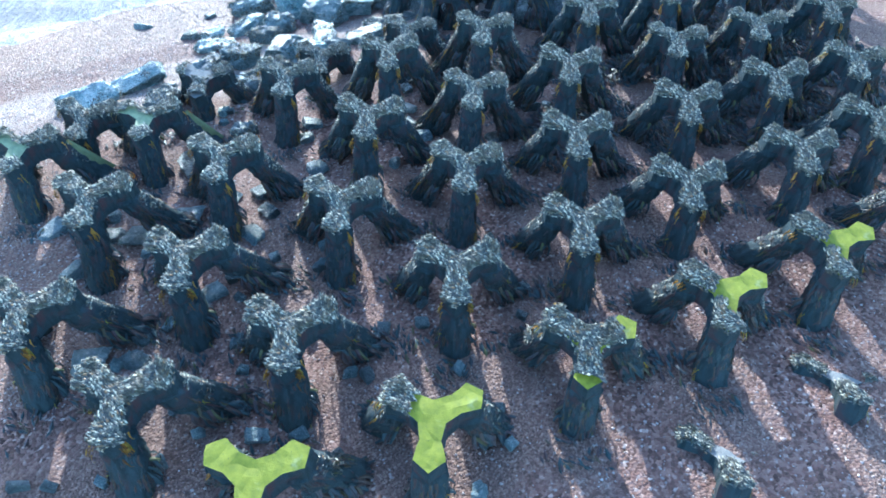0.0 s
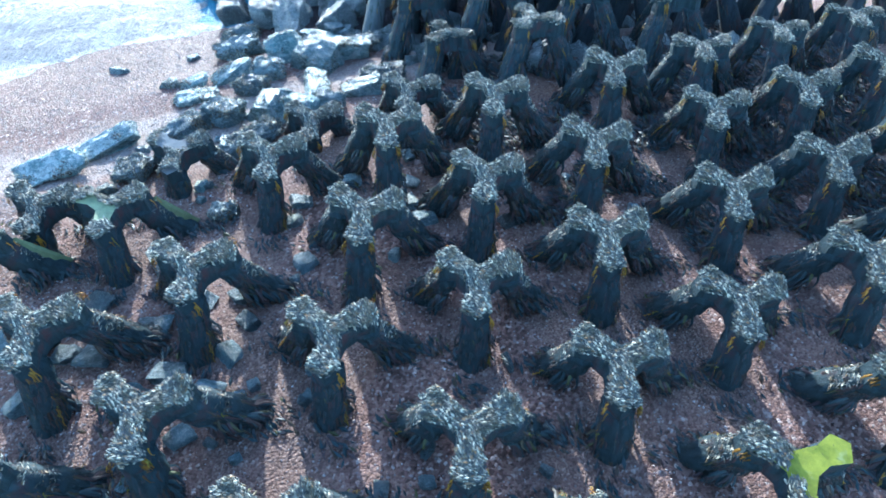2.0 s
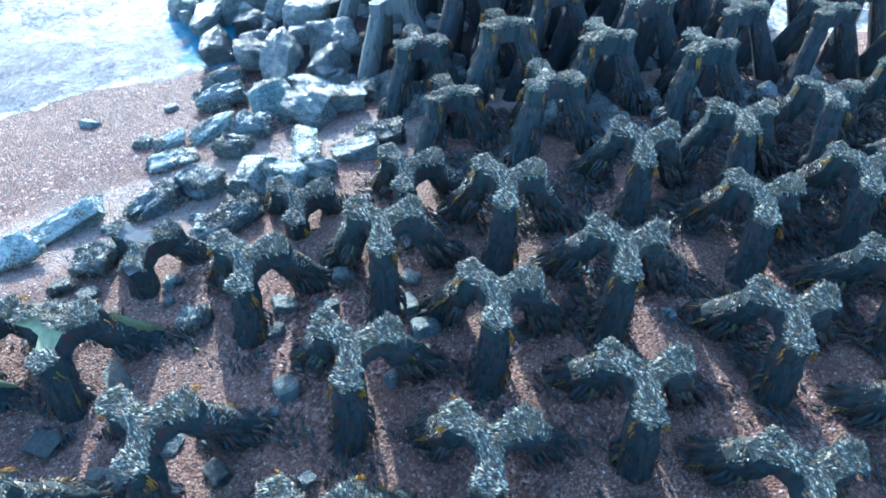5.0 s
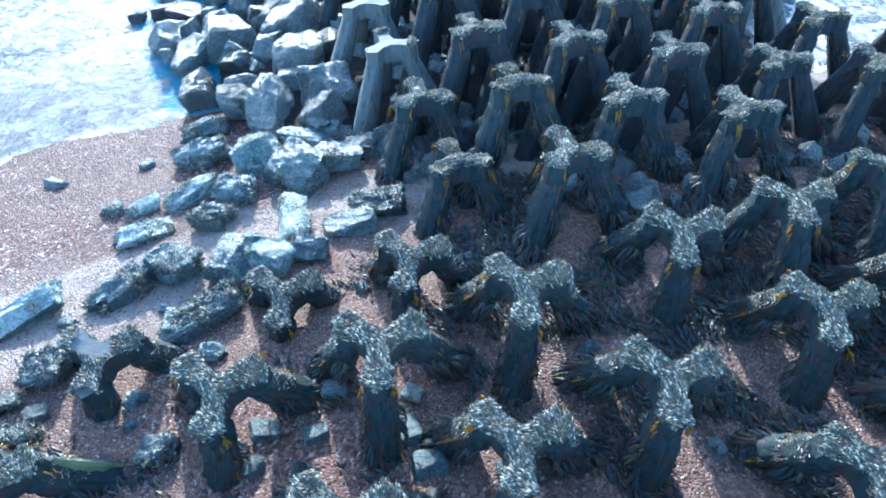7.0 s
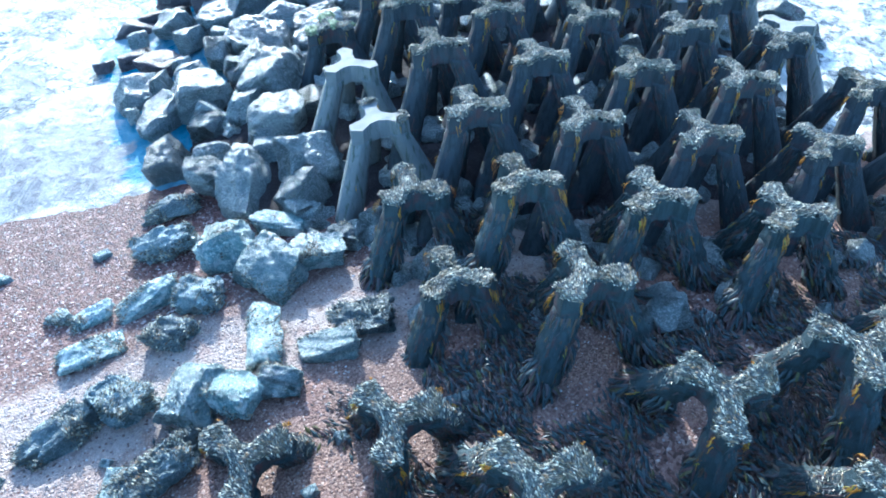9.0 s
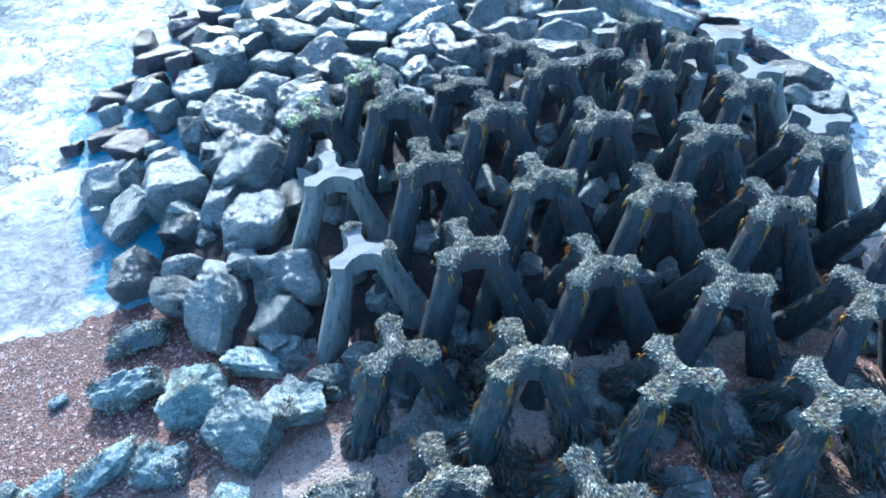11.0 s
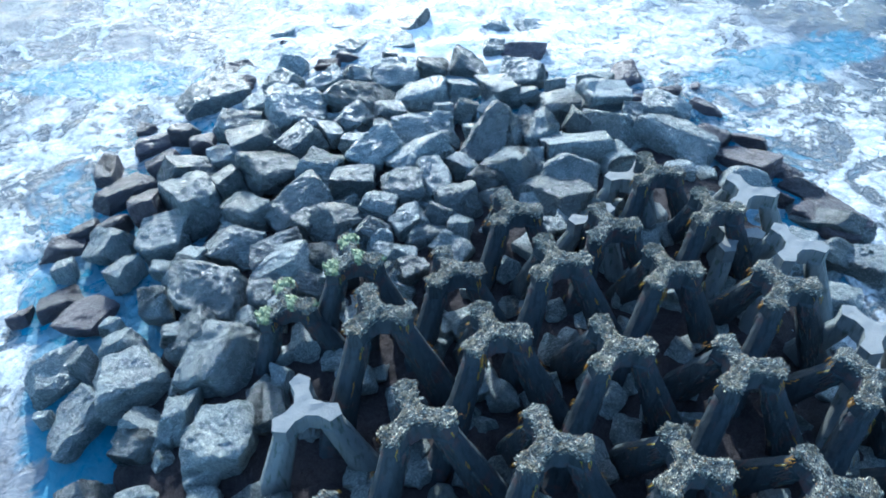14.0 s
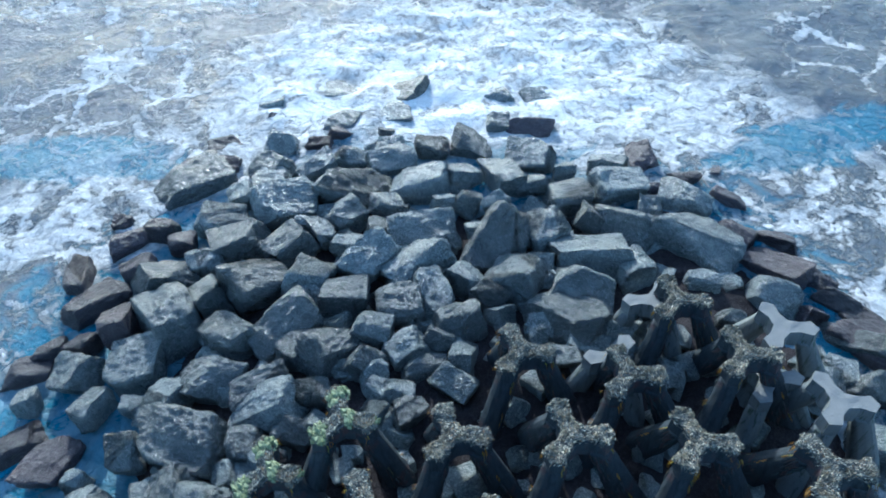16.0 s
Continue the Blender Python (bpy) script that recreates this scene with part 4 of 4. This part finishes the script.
boulder(-4.06, 31.16, -0.10, 0.84, 0.46, 0.49, -53)
boulder(-3.34, 30.69, -0.08, 0.90, 0.50, 0.54, 0)
boulder(-2.65, 31.29, -0.11, 0.67, 0.40, 0.47, 0)
boulder(-7.11, 31.77, -0.34, 1.44, 0.79, 0.74, 0)
boulder(-6.33, 30.98, -0.24, 1.76, 0.97, 0.86, 31)
wet_boulder(-8.67, 31.51, -0.50, 0.83, 0.64, 0.75, 0)
wet_boulder(-7.93, 30.89, -0.33, 0.80, 0.57, 0.67, 0)
boulder(-7.08, 30.15, -0.15, 1.10, 0.60, 0.56, 16)
boulder(-7.93, 29.51, -0.30, 1.43, 0.79, 0.91, 13)
boulder(-4.84, 30.62, -0.20, 1.42, 0.82, 0.96, 36)
boulder(-1.30, 31.30, -0.27, 1.96, 1.08, 1.00, 0)
boulder(-0.21, 32.55, -0.24, 0.78, 0.43, 0.49, 0)
boulder(0.55, 32.48, -0.23, 0.82, 0.45, 0.49, 31)
boulder(0.59, 30.97, -0.33, 2.25, 1.24, 1.30, 52)
boulder(-0.02, 31.29, -0.08, 0.61, 0.33, 0.36, 30)
boulder(-2.73, 30.24, -0.20, 1.66, 0.91, 1.05, 35)
boulder(-1.51, 30.03, -0.14, 1.83, 1.01, 0.89, 31)
boulder(-4.13, 29.43, -0.14, 1.14, 0.89, 1.04, 0)
boulder(-5.46, 29.25, -0.14, 1.78, 0.98, 1.05, 41)
boulder(-6.53, 28.89, -0.08, 1.25, 0.69, 0.74, -41)
boulder(-3.13, 28.86, -0.12, 1.44, 0.89, 1.05, 14)
boulder(-1.78, 28.56, -0.08, 1.28, 0.80, 0.94, 0)
boulder(-1.04, 29.02, -0.02, 1.16, 0.64, 0.71, -76)
boulder(-0.25, 29.51, -0.05, 1.09, 0.62, 0.72, -34)
boulder(0.29, 28.95, 0.02, 0.87, 0.48, 0.57, -28)
boulder(-0.37, 28.20, -0.11, 1.27, 0.92, 1.08, 33)
boulder(-4.44, 27.91, -0.11, 1.89, 1.04, 1.12, 39)
boulder(-5.79, 27.62, -0.05, 1.46, 0.80, 0.86, -40)
boulder(-7.31, 28.15, -0.28, 1.61, 1.08, 1.27, -29)
wet_boulder(1.61, 36.41, -0.85, 1.63, 0.90, 0.84, 0)
boulder(1.59, 34.92, -0.65, 1.64, 0.90, 0.91, 0)
boulder(1.59, 33.30, -0.33, 0.81, 0.45, 0.51, 0)
boulder(2.53, 34.00, -0.42, 0.71, 0.45, 0.53, 0)
boulder(3.82, 34.34, -0.53, 1.14, 0.63, 0.61, 0)
boulder(2.58, 32.74, -0.33, 1.35, 0.74, 0.70, 8)
boulder(3.94, 33.33, -0.52, 1.64, 0.90, 0.99, 17)
boulder(2.98, 31.77, -0.21, 0.77, 0.55, 0.64, 0)
boulder(4.01, 31.54, -0.34, 1.71, 0.94, 0.98, -30)
boulder(1.91, 31.19, -0.27, 1.17, 0.88, 1.03, 30)
boulder(2.98, 30.43, -0.20, 2.02, 1.11, 1.01, -12)
boulder(1.09, 29.50, -0.20, 1.51, 1.04, 1.23, 68)
boulder(2.45, 29.22, -0.13, 1.85, 1.02, 1.04, -17)
boulder(2.24, 28.31, -0.11, 2.12, 1.16, 1.08, -25)
boulder(3.93, 29.92, -0.18, 1.28, 0.77, 0.91, 35)
boulder(5.87, 31.06, -0.58, 2.59, 1.42, 1.31, -27)
boulder(5.88, 32.93, -0.67, 1.58, 0.87, 0.96, -38)
boulder(4.74, 32.36, -0.36, 0.71, 0.49, 0.57, 0)
wet_boulder(4.97, 33.28, -0.42, 0.55, 0.30, 0.35, 0)
wet_boulder(5.00, 34.85, -0.79, 1.27, 0.79, 0.93, -72)
wet_boulder(6.04, 33.99, -0.69, 1.06, 0.58, 0.54, 0)
wet_boulder(6.97, 34.34, -0.84, 0.79, 0.44, 0.47, 0)
wet_boulder(7.15, 33.09, -0.79, 1.14, 0.63, 0.72, -32)
wet_boulder(8.08, 33.57, -0.92, 0.88, 0.49, 0.46, 0)
wet_boulder(6.81, 31.69, -0.62, 1.38, 0.76, 0.81, -49)
wet_boulder(8.01, 31.50, -0.79, 1.44, 0.79, 0.81, -31)
wet_boulder(7.69, 30.38, -0.69, 1.63, 0.90, 0.96, -42)
boulder(5.56, 29.66, -0.17, 0.81, 0.44, 0.41, 0)
boulder(7.27, 29.40, -0.50, 1.40, 0.77, 0.75, -29)
boulder(5.93, 28.51, -0.18, 0.70, 0.40, 0.47, 0)
wet_boulder(8.58, 30.12, -0.73, 1.11, 0.61, 0.66, -30)
wet_boulder(8.05, 28.94, -0.52, 0.75, 0.41, 0.47, 0)
wet_boulder(8.86, 29.36, -0.73, 1.09, 0.60, 0.65, -30)
wet_boulder(9.39, 28.74, -0.85, 1.41, 0.77, 0.82, -47)
boulder(9.35, 26.72, -0.90, 1.69, 0.93, 1.07, -21)
wet_boulder(9.14, 28.06, -0.87, 1.89, 1.04, 1.11, -41)
wet_boulder(-10.08, 32.02, -0.71, 0.58, 0.50, 0.59, 0)
wet_boulder(-9.62, 31.24, -0.64, 1.44, 0.79, 0.85, 45)
wet_boulder(-8.72, 29.95, -0.39, 1.14, 0.66, 0.78, 0)
wet_boulder(-10.44, 29.79, -0.66, 1.37, 0.75, 0.86, -71)
wet_boulder(-9.65, 29.03, -0.57, 1.90, 1.05, 1.11, 48)
wet_boulder(-8.56, 28.00, -0.37, 0.85, 0.92, 1.08, 0)
wet_boulder(-9.47, 27.68, -0.47, 0.99, 0.54, 0.50, 0)
wet_boulder(-10.19, 27.50, -0.57, 0.82, 0.45, 0.49, 42)
wet_boulder(-10.52, 27.02, -0.67, 1.26, 0.70, 0.62, 22)
boulder(-9.18, 26.91, -0.53, 1.02, 0.80, 0.94, 0)
boulder(-7.80, 27.00, -0.32, 1.65, 0.91, 0.97, 28)
boulder(-8.46, 25.92, -0.33, 0.97, 0.53, 0.60, 68)
boulder(-10.13, 26.11, -0.54, 0.63, 0.44, 0.52, 0)
boulder(-7.48, 25.91, -0.15, 0.63, 0.39, 0.45, 0)
boulder(-6.70, 26.02, -0.18, 1.35, 0.75, 0.69, 69)
boulder(-5.77, 26.53, -0.14, 1.50, 0.90, 1.05, 0)
boulder(-4.54, 26.38, -0.01, 1.39, 0.76, 0.68, 20)
boulder(-4.42, 25.78, -0.03, 1.48, 0.81, 0.74, 19)
boulder(-3.99, 27.32, 0.03, 1.06, 0.58, 0.63, 39)
boulder(-3.22, 27.20, -0.06, 1.58, 0.87, 0.94, 38)
wet_boulder(-9.82, 25.13, -0.71, 1.03, 0.69, 0.82, 34)
wet_boulder(-8.85, 24.76, -0.47, 1.38, 0.76, 0.62, 69)
wet_boulder(-10.59, 24.69, -0.75, 0.47, 0.54, 0.63, 0)
boulder(-3.69, 25.23, 0.07, 0.76, 0.43, 0.51, 0)
boulder(-3.51, 26.22, 0.06, 0.82, 0.45, 0.52, 0)
boulder(-8.12, 24.24, -0.20, 0.56, 0.33, 0.40, 0)
boulder(-7.25, 24.87, -0.20, 1.01, 0.55, 0.62, -63)
boulder(-5.93, 25.02, -0.19, 1.89, 1.03, 1.20, -19)
boulder(-7.65, 23.63, -0.23, 1.02, 0.56, 0.61, 43)
boulder(-6.49, 23.96, -0.06, 0.71, 0.40, 0.47, 25)
boulder(-5.81, 23.82, -0.17, 1.32, 0.98, 1.16, 0)
boulder(-5.18, 23.27, -0.21, 2.05, 1.12, 1.25, 62)
boulder(-9.04, 23.07, -0.53, 1.40, 0.77, 0.84, 67)
boulder(-8.38, 23.28, -0.34, 0.68, 0.54, 0.62, -26)
boulder(-7.07, 22.80, -0.40, 1.78, 0.99, 1.07, 39)
boulder(-8.05, 21.95, -0.48, 1.38, 0.76, 0.89, 66)
boulder(-8.70, 22.01, -0.32, 0.35, 0.28, 0.33, 0)
boulder(-6.51, 21.36, -0.22, 0.96, 0.53, 0.58, 0)
boulder(-3.93, 22.13, -0.03, 1.14, 0.63, 0.60, -63)
boulder(-2.45, 27.88, -0.01, 1.03, 0.64, 0.76, -20)
boulder(-2.47, 26.96, 0.02, 1.04, 0.57, 0.67, 0)
boulder(-1.57, 27.36, 0.03, 1.06, 0.58, 0.63, 38)
boulder(-0.88, 27.64, 0.05, 0.75, 0.49, 0.58, -26)
boulder(-1.16, 26.90, 0.05, 1.02, 0.56, 0.57, 26)
boulder(-0.25, 27.13, 0.04, 0.95, 0.52, 0.60, 67)
boulder(-2.02, 26.30, 0.10, 0.74, 0.41, 0.39, 0)
boulder(-1.64, 26.16, 0.07, 0.81, 0.44, 0.51, 0)
boulder(-1.45, 25.75, 0.07, 0.83, 0.46, 0.49, 42)
boulder(-0.42, 26.54, 0.03, 1.07, 0.59, 0.64, -37)
boulder(-4.61, 24.99, -0.03, 0.73, 0.64, 0.76, 0)
boulder(2.02, 27.20, 0.08, 0.70, 0.40, 0.47, 0)
boulder(1.96, 38.38, -1.21, 1.29, 0.86, 1.01, 0)
boulder(0.50, 38.25, -1.18, 1.89, 1.04, 0.97, 0)
boulder(-2.77, 37.32, -0.95, 1.38, 0.76, 0.71, 0)
boulder(-4.92, 38.65, -1.21, 1.69, 0.93, 0.86, 0)
boulder(-2.70, 38.50, -1.25, 2.07, 1.14, 1.06, 0)
boulder(-7.45, 38.07, -1.25, 1.70, 0.93, 0.87, 0)
boulder(2.84, 38.96, -1.16, 0.84, 0.46, 0.50, 0)
boulder(0.68, 36.64, -0.87, 0.86, 0.69, 0.81, 0)
boulder(-4.53, 36.67, -0.86, 1.46, 0.80, 0.75, 0)
boulder(-3.68, 19.82, -0.39, 1.51, 1.21, 1.42, 0)
boulder(-4.92, 19.14, -0.60, 1.19, 1.52, 1.79, 0)
boulder(-3.62, 18.71, -0.33, 1.06, 0.87, 1.02, -10)
boulder(-6.11, 20.28, -0.26, 0.91, 0.52, 0.61, 20)
boulder(-7.14, 20.15, -0.49, 0.75, 0.81, 0.95, 0)
boulder(-5.87, 19.40, -0.21, 1.06, 0.59, 0.64, 0)
boulder(-5.85, 21.90, -0.26, 0.85, 0.98, 1.15, 0)
boulder(-4.77, 21.52, -0.40, 1.42, 1.34, 1.57, 0)
boulder(8.90, 28.13, -0.55, 2.05, 0.59, 0.52, -39)
boulder(8.71, 26.87, -0.46, 1.04, 0.62, 0.56, 0)
boulder(9.80, 26.81, -0.69, 1.19, 0.79, 0.64, -25)
boulder(8.38, 25.59, -0.55, 1.25, 0.96, 0.66, -34)
boulder(7.56, 26.70, -0.33, 0.94, 0.79, 0.54, -23)
mussel_rock(-6.55, 18.55, -0.39, 1.19, 0.52, 0.43, 24)
mussel_rock(-6.20, 17.22, -0.20, 1.28, 0.67, 0.55, 22)
beach_rock(-4.87, 17.00, -0.02, 1.08, 1.04, 0.85, 0)
beach_rock(-3.74, 16.28, 0.11, 1.40, 0.97, 0.79, -33)
beach_rock(-3.93, 17.84, -0.15, 1.25, 0.52, 0.42, 0)
beach_rock(-3.05, 16.76, 0.06, 1.16, 0.77, 0.63, 0)
mussel_rock(-2.57, 17.39, -0.04, 0.82, 0.47, 0.39, 0)
beach_rock(-5.97, 15.62, -0.06, 1.29, 0.48, 0.39, 42)
mussel_rock(-4.99, 15.66, 0.04, 0.83, 0.67, 0.55, 0)
mussel_rock(-5.22, 14.67, 0.09, 0.80, 0.52, 0.43, 11)
beach_rock(-7.49, 15.19, -0.15, 0.55, 0.32, 0.26, 0)
beach_rock(-6.90, 15.18, -0.11, 0.87, 0.32, 0.27, 43)
beach_rock(-6.57, 14.30, 0.02, 1.2, 0.5, 0.34, 48)
beach_rock(-3.52, 14.60, 0.21, 1.27, 0.55, 0.45, -78)
beach_rock(-2.30, 14.36, 0.31, 1.00, 0.50, 0.41, 0)
beach_rock(-2.95, 13.64, 0.35, 0.81, 0.55, 0.45, 12)
beach_rock(-4.33, 13.34, 0.37, 0.94, 0.94, 0.77, 0)
beach_rock(-3.66, 13.31, 0.37, 0.84, 0.72, 0.59, -12)
mussel_rock(-5.49, 13.24, 0.24, 1.05, 0.6, 0.5, -19)
mussel_rock(-6.25, 12.60, 0.22, 1.2, 0.44, 0.34, 50)
mussel_rock(-1.82, 15.06, 0.28, 1.04, 0.60, 0.49, 0)
beach_rock(-7.77, 12.05, 0.2, 1.55, 0.52, 0.4, 40)
beach_rock(-4.97, 11.93, 0.35, 0.44, 0.31, 0.26, 0)
mussel_rock(-4.43, 11.96, 0.43, 1.45, 0.54, 0.44, 42)
mussel_rock(-6.64, 10.76, 0.42, 0.68, 0.58, 0.48, 0)
beach_rock(-6.98, 10.12, 0.41, 0.43, 0.28, 0.23, 0)
mussel_rock(-6.62, 9.53, 0.49, 0.84, 0.28, 0.23, 7)
beach_rock(-4.12, 11.11, 0.49, 0.31, 0.31, 0.25, 0)
beach_rock(-8.60, 10.93, 0.3, 1.55, 0.72, 0.42, 27)
mussel_rock(-4.37, 9.32, 0.60, 0.41, 0.41, 0.33, 0)
beach_rock(-5.02, 10.19, 0.52, 0.25, 0.26, 0.21, 0)
beach_rock(-4.81, 11.62, 0.42, 0.47, 0.42, 0.35, 0)

flat_stone(-5.82, 7.05, 0.54, 0.43, -21)
flat_stone(-4.69, 6.49, 0.56, 0.45, 4)
flat_stone(-4.05, 7.10, 0.44, 0.38, -10)
flat_stone(-5.37, 5.91, 0.56, 0.45, 8)
flat_stone(-4.11, 5.61, 0.52, 0.40, 10)
flat_stone(-3.27, 5.99, 0.40, 0.32, -35)
flat_stone(-3.12, 6.64, 0.35, 0.27, -39)
flat_stone(-6.14, 6.44, 0.39, 0.34, 27)
flat_stone(-4.57, 5.21, 0.52, 0.33, -19)
flat_stone(-3.35, 5.26, 0.44, 0.30, -21)
flat_stone(-1.92, 6.56, 0.23, 0.19, 40)
flat_stone(-2.88, 9.75, 0.41, 0.32, -2)
flat_stone(-2.13, 9.68, 0.35, 0.25, 27)
flat_stone(-2.00, 10.43, 0.36, 0.33, -2)
flat_stone(-0.84, 9.79, 0.34, 0.42, 11)
flat_stone(-0.80, 10.45, 0.30, 0.26, -28)
flat_stone(-0.48, 9.29, 0.50, 0.34, 11)
flat_stone(0.60, 9.31, 0.33, 0.17, 29)
flat_stone(1.90, 10.50, 0.43, 0.27, 2)
flat_stone(1.14, 9.24, 0.39, 0.29, 19)
flat_stone(-1.30, 9.53, 0.22, 0.18, -35)
flat_stone(-0.04, 10.98, 0.24, 0.17, 21)
flat_stone(-2.97, 9.16, 0.34, 0.30, 7)
flat_stone(-2.17, 9.10, 0.33, 0.17, -16)
flat_stone(1.91, 11.34, 0.32, 0.19, 30)
flat_stone(3.50, 9.62, 0.18, 0.27, 17)
flat_stone(-4.05, 11.16, 0.27, 0.32, 34)
flat_stone(-4.90, 9.76, 0.16, 0.14, -8)
flat_stone(-6.46, 9.94, 0.41, 0.25, 24)
flat_stone(-6.90, 11.89, 0.31, 0.22, -4)
flat_stone(-2.12, 11.74, 0.20, 0.16, 35)
flat_stone(-3.59, 4.48, 0.35, 0.27, 30)
flat_stone(-4.46, 3.55, 0.35, 0.27, -29)
flat_stone(-5.24, 3.86, 0.31, 0.26, -23)
flat_stone(-6.14, 5.00, 0.40, 0.36, 37)
flat_stone(-5.84, 5.90, 0.41, 0.38, -16)
flat_stone(4.66, 6.37, 0.16, 0.14, 1)
flat_stone(-2.20, 1.85, 0.29, 0.20, -9)
flat_stone(-4.34, 3.07, 0.37, 0.27, -12)
flat_stone(-2.56, 2.30, 0.16, 0.14, 7)
flat_stone(-5.02, 3.04, 0.44, 0.37, 7)
flat_stone(-1.08, 2.93, 0.19, 0.14, 15)
flat_stone(-5.15, 8.11, 0.33, 0.69, 29)
flat_stone(-3.41, 7.17, 0.30, 0.40, 39)
flat_stone(-6.96, 6.02, 0.35, 0.50, -27)
flat_stone(0.81, 1.99, 0.16, 0.14, 37)
flat_stone(-1.63, 1.88, 0.21, 0.17, 32)
flat_stone(-5.12, 1.02, 0.29, 0.14, 6)
flat_stone(-1.35, 1.05, 0.16, 0.14, 17)
flat_stone(-5.68, 3.93, 0.20, 0.28, 27)
flat_stone(-3.02, 1.88, 0.16, 0.14, 6)
flat_stone(-0.92, 8.26, 0.20, 0.24, -17)
flat_stone(-0.93, 11.35, 0.24, 0.34, 28)
flat_stone(-2.48, 8.03, 0.38, 0.38, 24)
flat_stone(2.31, 10.61, 0.17, 0.14, 30)
flat_stone(-2.58, 7.57, 0.17, 0.14, 9)
flat_stone(-7.03, 10.12, 0.38, 0.30, 38)
flat_stone(-4.18, 9.41, 0.27, 0.29, 0)
flat_stone(-9.42, 16.39, 0.49, 0.24, -15)
flat_stone(-7.53, 17.05, 0.21, 0.30, -37)
flat_stone(-0.14, 13.25, 0.41, 0.25, 29)
flat_stone(-1.84, 12.66, 0.20, 0.16, 32)
flat_stone(-5.32, 12.23, 0.16, 0.14, 5)
flat_stone(-4.87, 10.22, 0.16, 0.14, 10)

# smaller blue-grey stones strewn among the legs
strewn = random.Random(23)
for _ in range(46):
    flat_stone(strewn.uniform(-6.2, 1.6), strewn.uniform(0.6, 6.2), strewn.uniform(0.12, 0.28), strewn.uniform(0.1, 0.2), strewn.uniform(0, 180))


# small stones that fill the gaps of the mound


def fill_stones(count):
    rnd = random.Random(5)
    verts, faces = [], []
    shapes = []
    for s in range(6):
        bm = rock_bmesh(900 + s, 6, 0.15, 0.03)
        bm.verts.index_update()
        shapes.append(([v.co.copy() for v in bm.verts], [[v.index for v in f.verts] for f in bm.faces]))
        bm.free()
    done = 0
    while done < count:
        x, y = rnd.uniform(-9.5, 8.5), rnd.uniform(15, 35.5)
        if mound_height(x, y) < -0.75 or x < max(-6.6, -3.0 - 0.85 * (y - 17)):
            continue
        done += 1
        vs, fs = rnd.choice(shapes)
        s = rnd.uniform(0.25, 0.7)
        m = Matrix.Translation((x, y, max(ground_height(x, y), mound_height(x, y) - 0.52) + rnd.uniform(-0.15, 0.1))) @ Euler((rnd.uniform(0, 6), rnd.uniform(0, 6), rnd.uniform(0, 6))).to_matrix().to_4x4() @ Matrix.Scale(s, 4)
        k = len(verts)
        verts += [m @ v for v in vs]
        faces += [[k + i for i in f] for f in fs]
    return raw_mesh("stones", verts, faces, M_ROCK)


tagged(new("stones", fill_stones(520)), "smaller grey stones wedged between the boulders", "stones", kind="stuff")


# heaps of wrack between the tripods


def wrack(count):
    spots = []
    while len(spots) < count:
        x, y = random.uniform(-1.0, 10.5), random.uniform(11.5, 18.5)
        # thicker beyond x 6.5: extra heaps added to darken that side
        if noise.noise(Vector((x * 0.7, y * 0.7, 8.0))) > (-0.02 if x < 6.5 else -0.3):
            spots.append(((x, y, max(ground_height(x, y), rubble(x, y)) + random.uniform(0, 0.16)), (0, 0, 1)))
    while len(spots) < count * 1.35:
        x, y = random.uniform(0.0, 10.0), random.uniform(7.6, 11.8)
        if noise.noise(Vector((x * 0.6, y * 0.6, 8.0))) > 0.42 - 0.08 * (y - 7.6) - 0.03 * x:
            spots.append(((x, y, ground_height(x, y) + random.uniform(0, 0.1)), (0, 0, 1)))
    for (fx, fy), long_side in feet:
        for _ in range(110 if long_side else 45):
            x, y = fx + random.gauss(0.12 if long_side else 0.0, 0.3 if long_side else 0.2), fy + random.gauss(0, 0.14)
            spots.append(((x, y, ground_height(x, y) + random.uniform(0, 0.1)), (0, 0, 1)))
    return shards("wrack", spots, M_KELP, 0.06, 0.2, 0.17)


tagged(new("wrack", wrack(21000)), "heaps of dark brown wrack lying between the tripods", "seaweed", kind="stuff")


# loose pebbles on the beach


def pebbles(count):
    rnd = random.Random(11)
    verts, faces = [], []
    for _ in range(count):
        x = rnd.uniform(-10.5, 8.5) if rnd.random() < 0.62 else rnd.uniform(-12, -4)
        y = rnd.uniform(-1.5, 18.5) if x > -4 else rnd.uniform(2, 19)
        s = 0.009 + 0.02 * rnd.random() ** 3
        z = ground_height(x, y) + s * 0.25
        k = len(verts)
        for d in ((1, 0, 0), (0, 1, 0), (-1, 0, 0), (0, -1, 0), (0, 0, 0.62), (0, 0, -0.62)):
            j = rnd.uniform(0.75, 1.2) * s
            verts.append((x + d[0] * j + rnd.uniform(-0.2, 0.2) * s, y + d[1] * j + rnd.uniform(-0.2, 0.2) * s, z + d[2] * j))
        for a in range(4):
            b = (a + 1) % 4
            faces += [(k + a, k + b, k + 4), (k + b, k + a, k + 5)]
    return raw_mesh("pebbles", verts, faces, M_PEBBLE)


tagged(new("pebbles", pebbles(48000)), "loose brown and white pebbles strewn over the beach", "pebbles", kind="stuff")
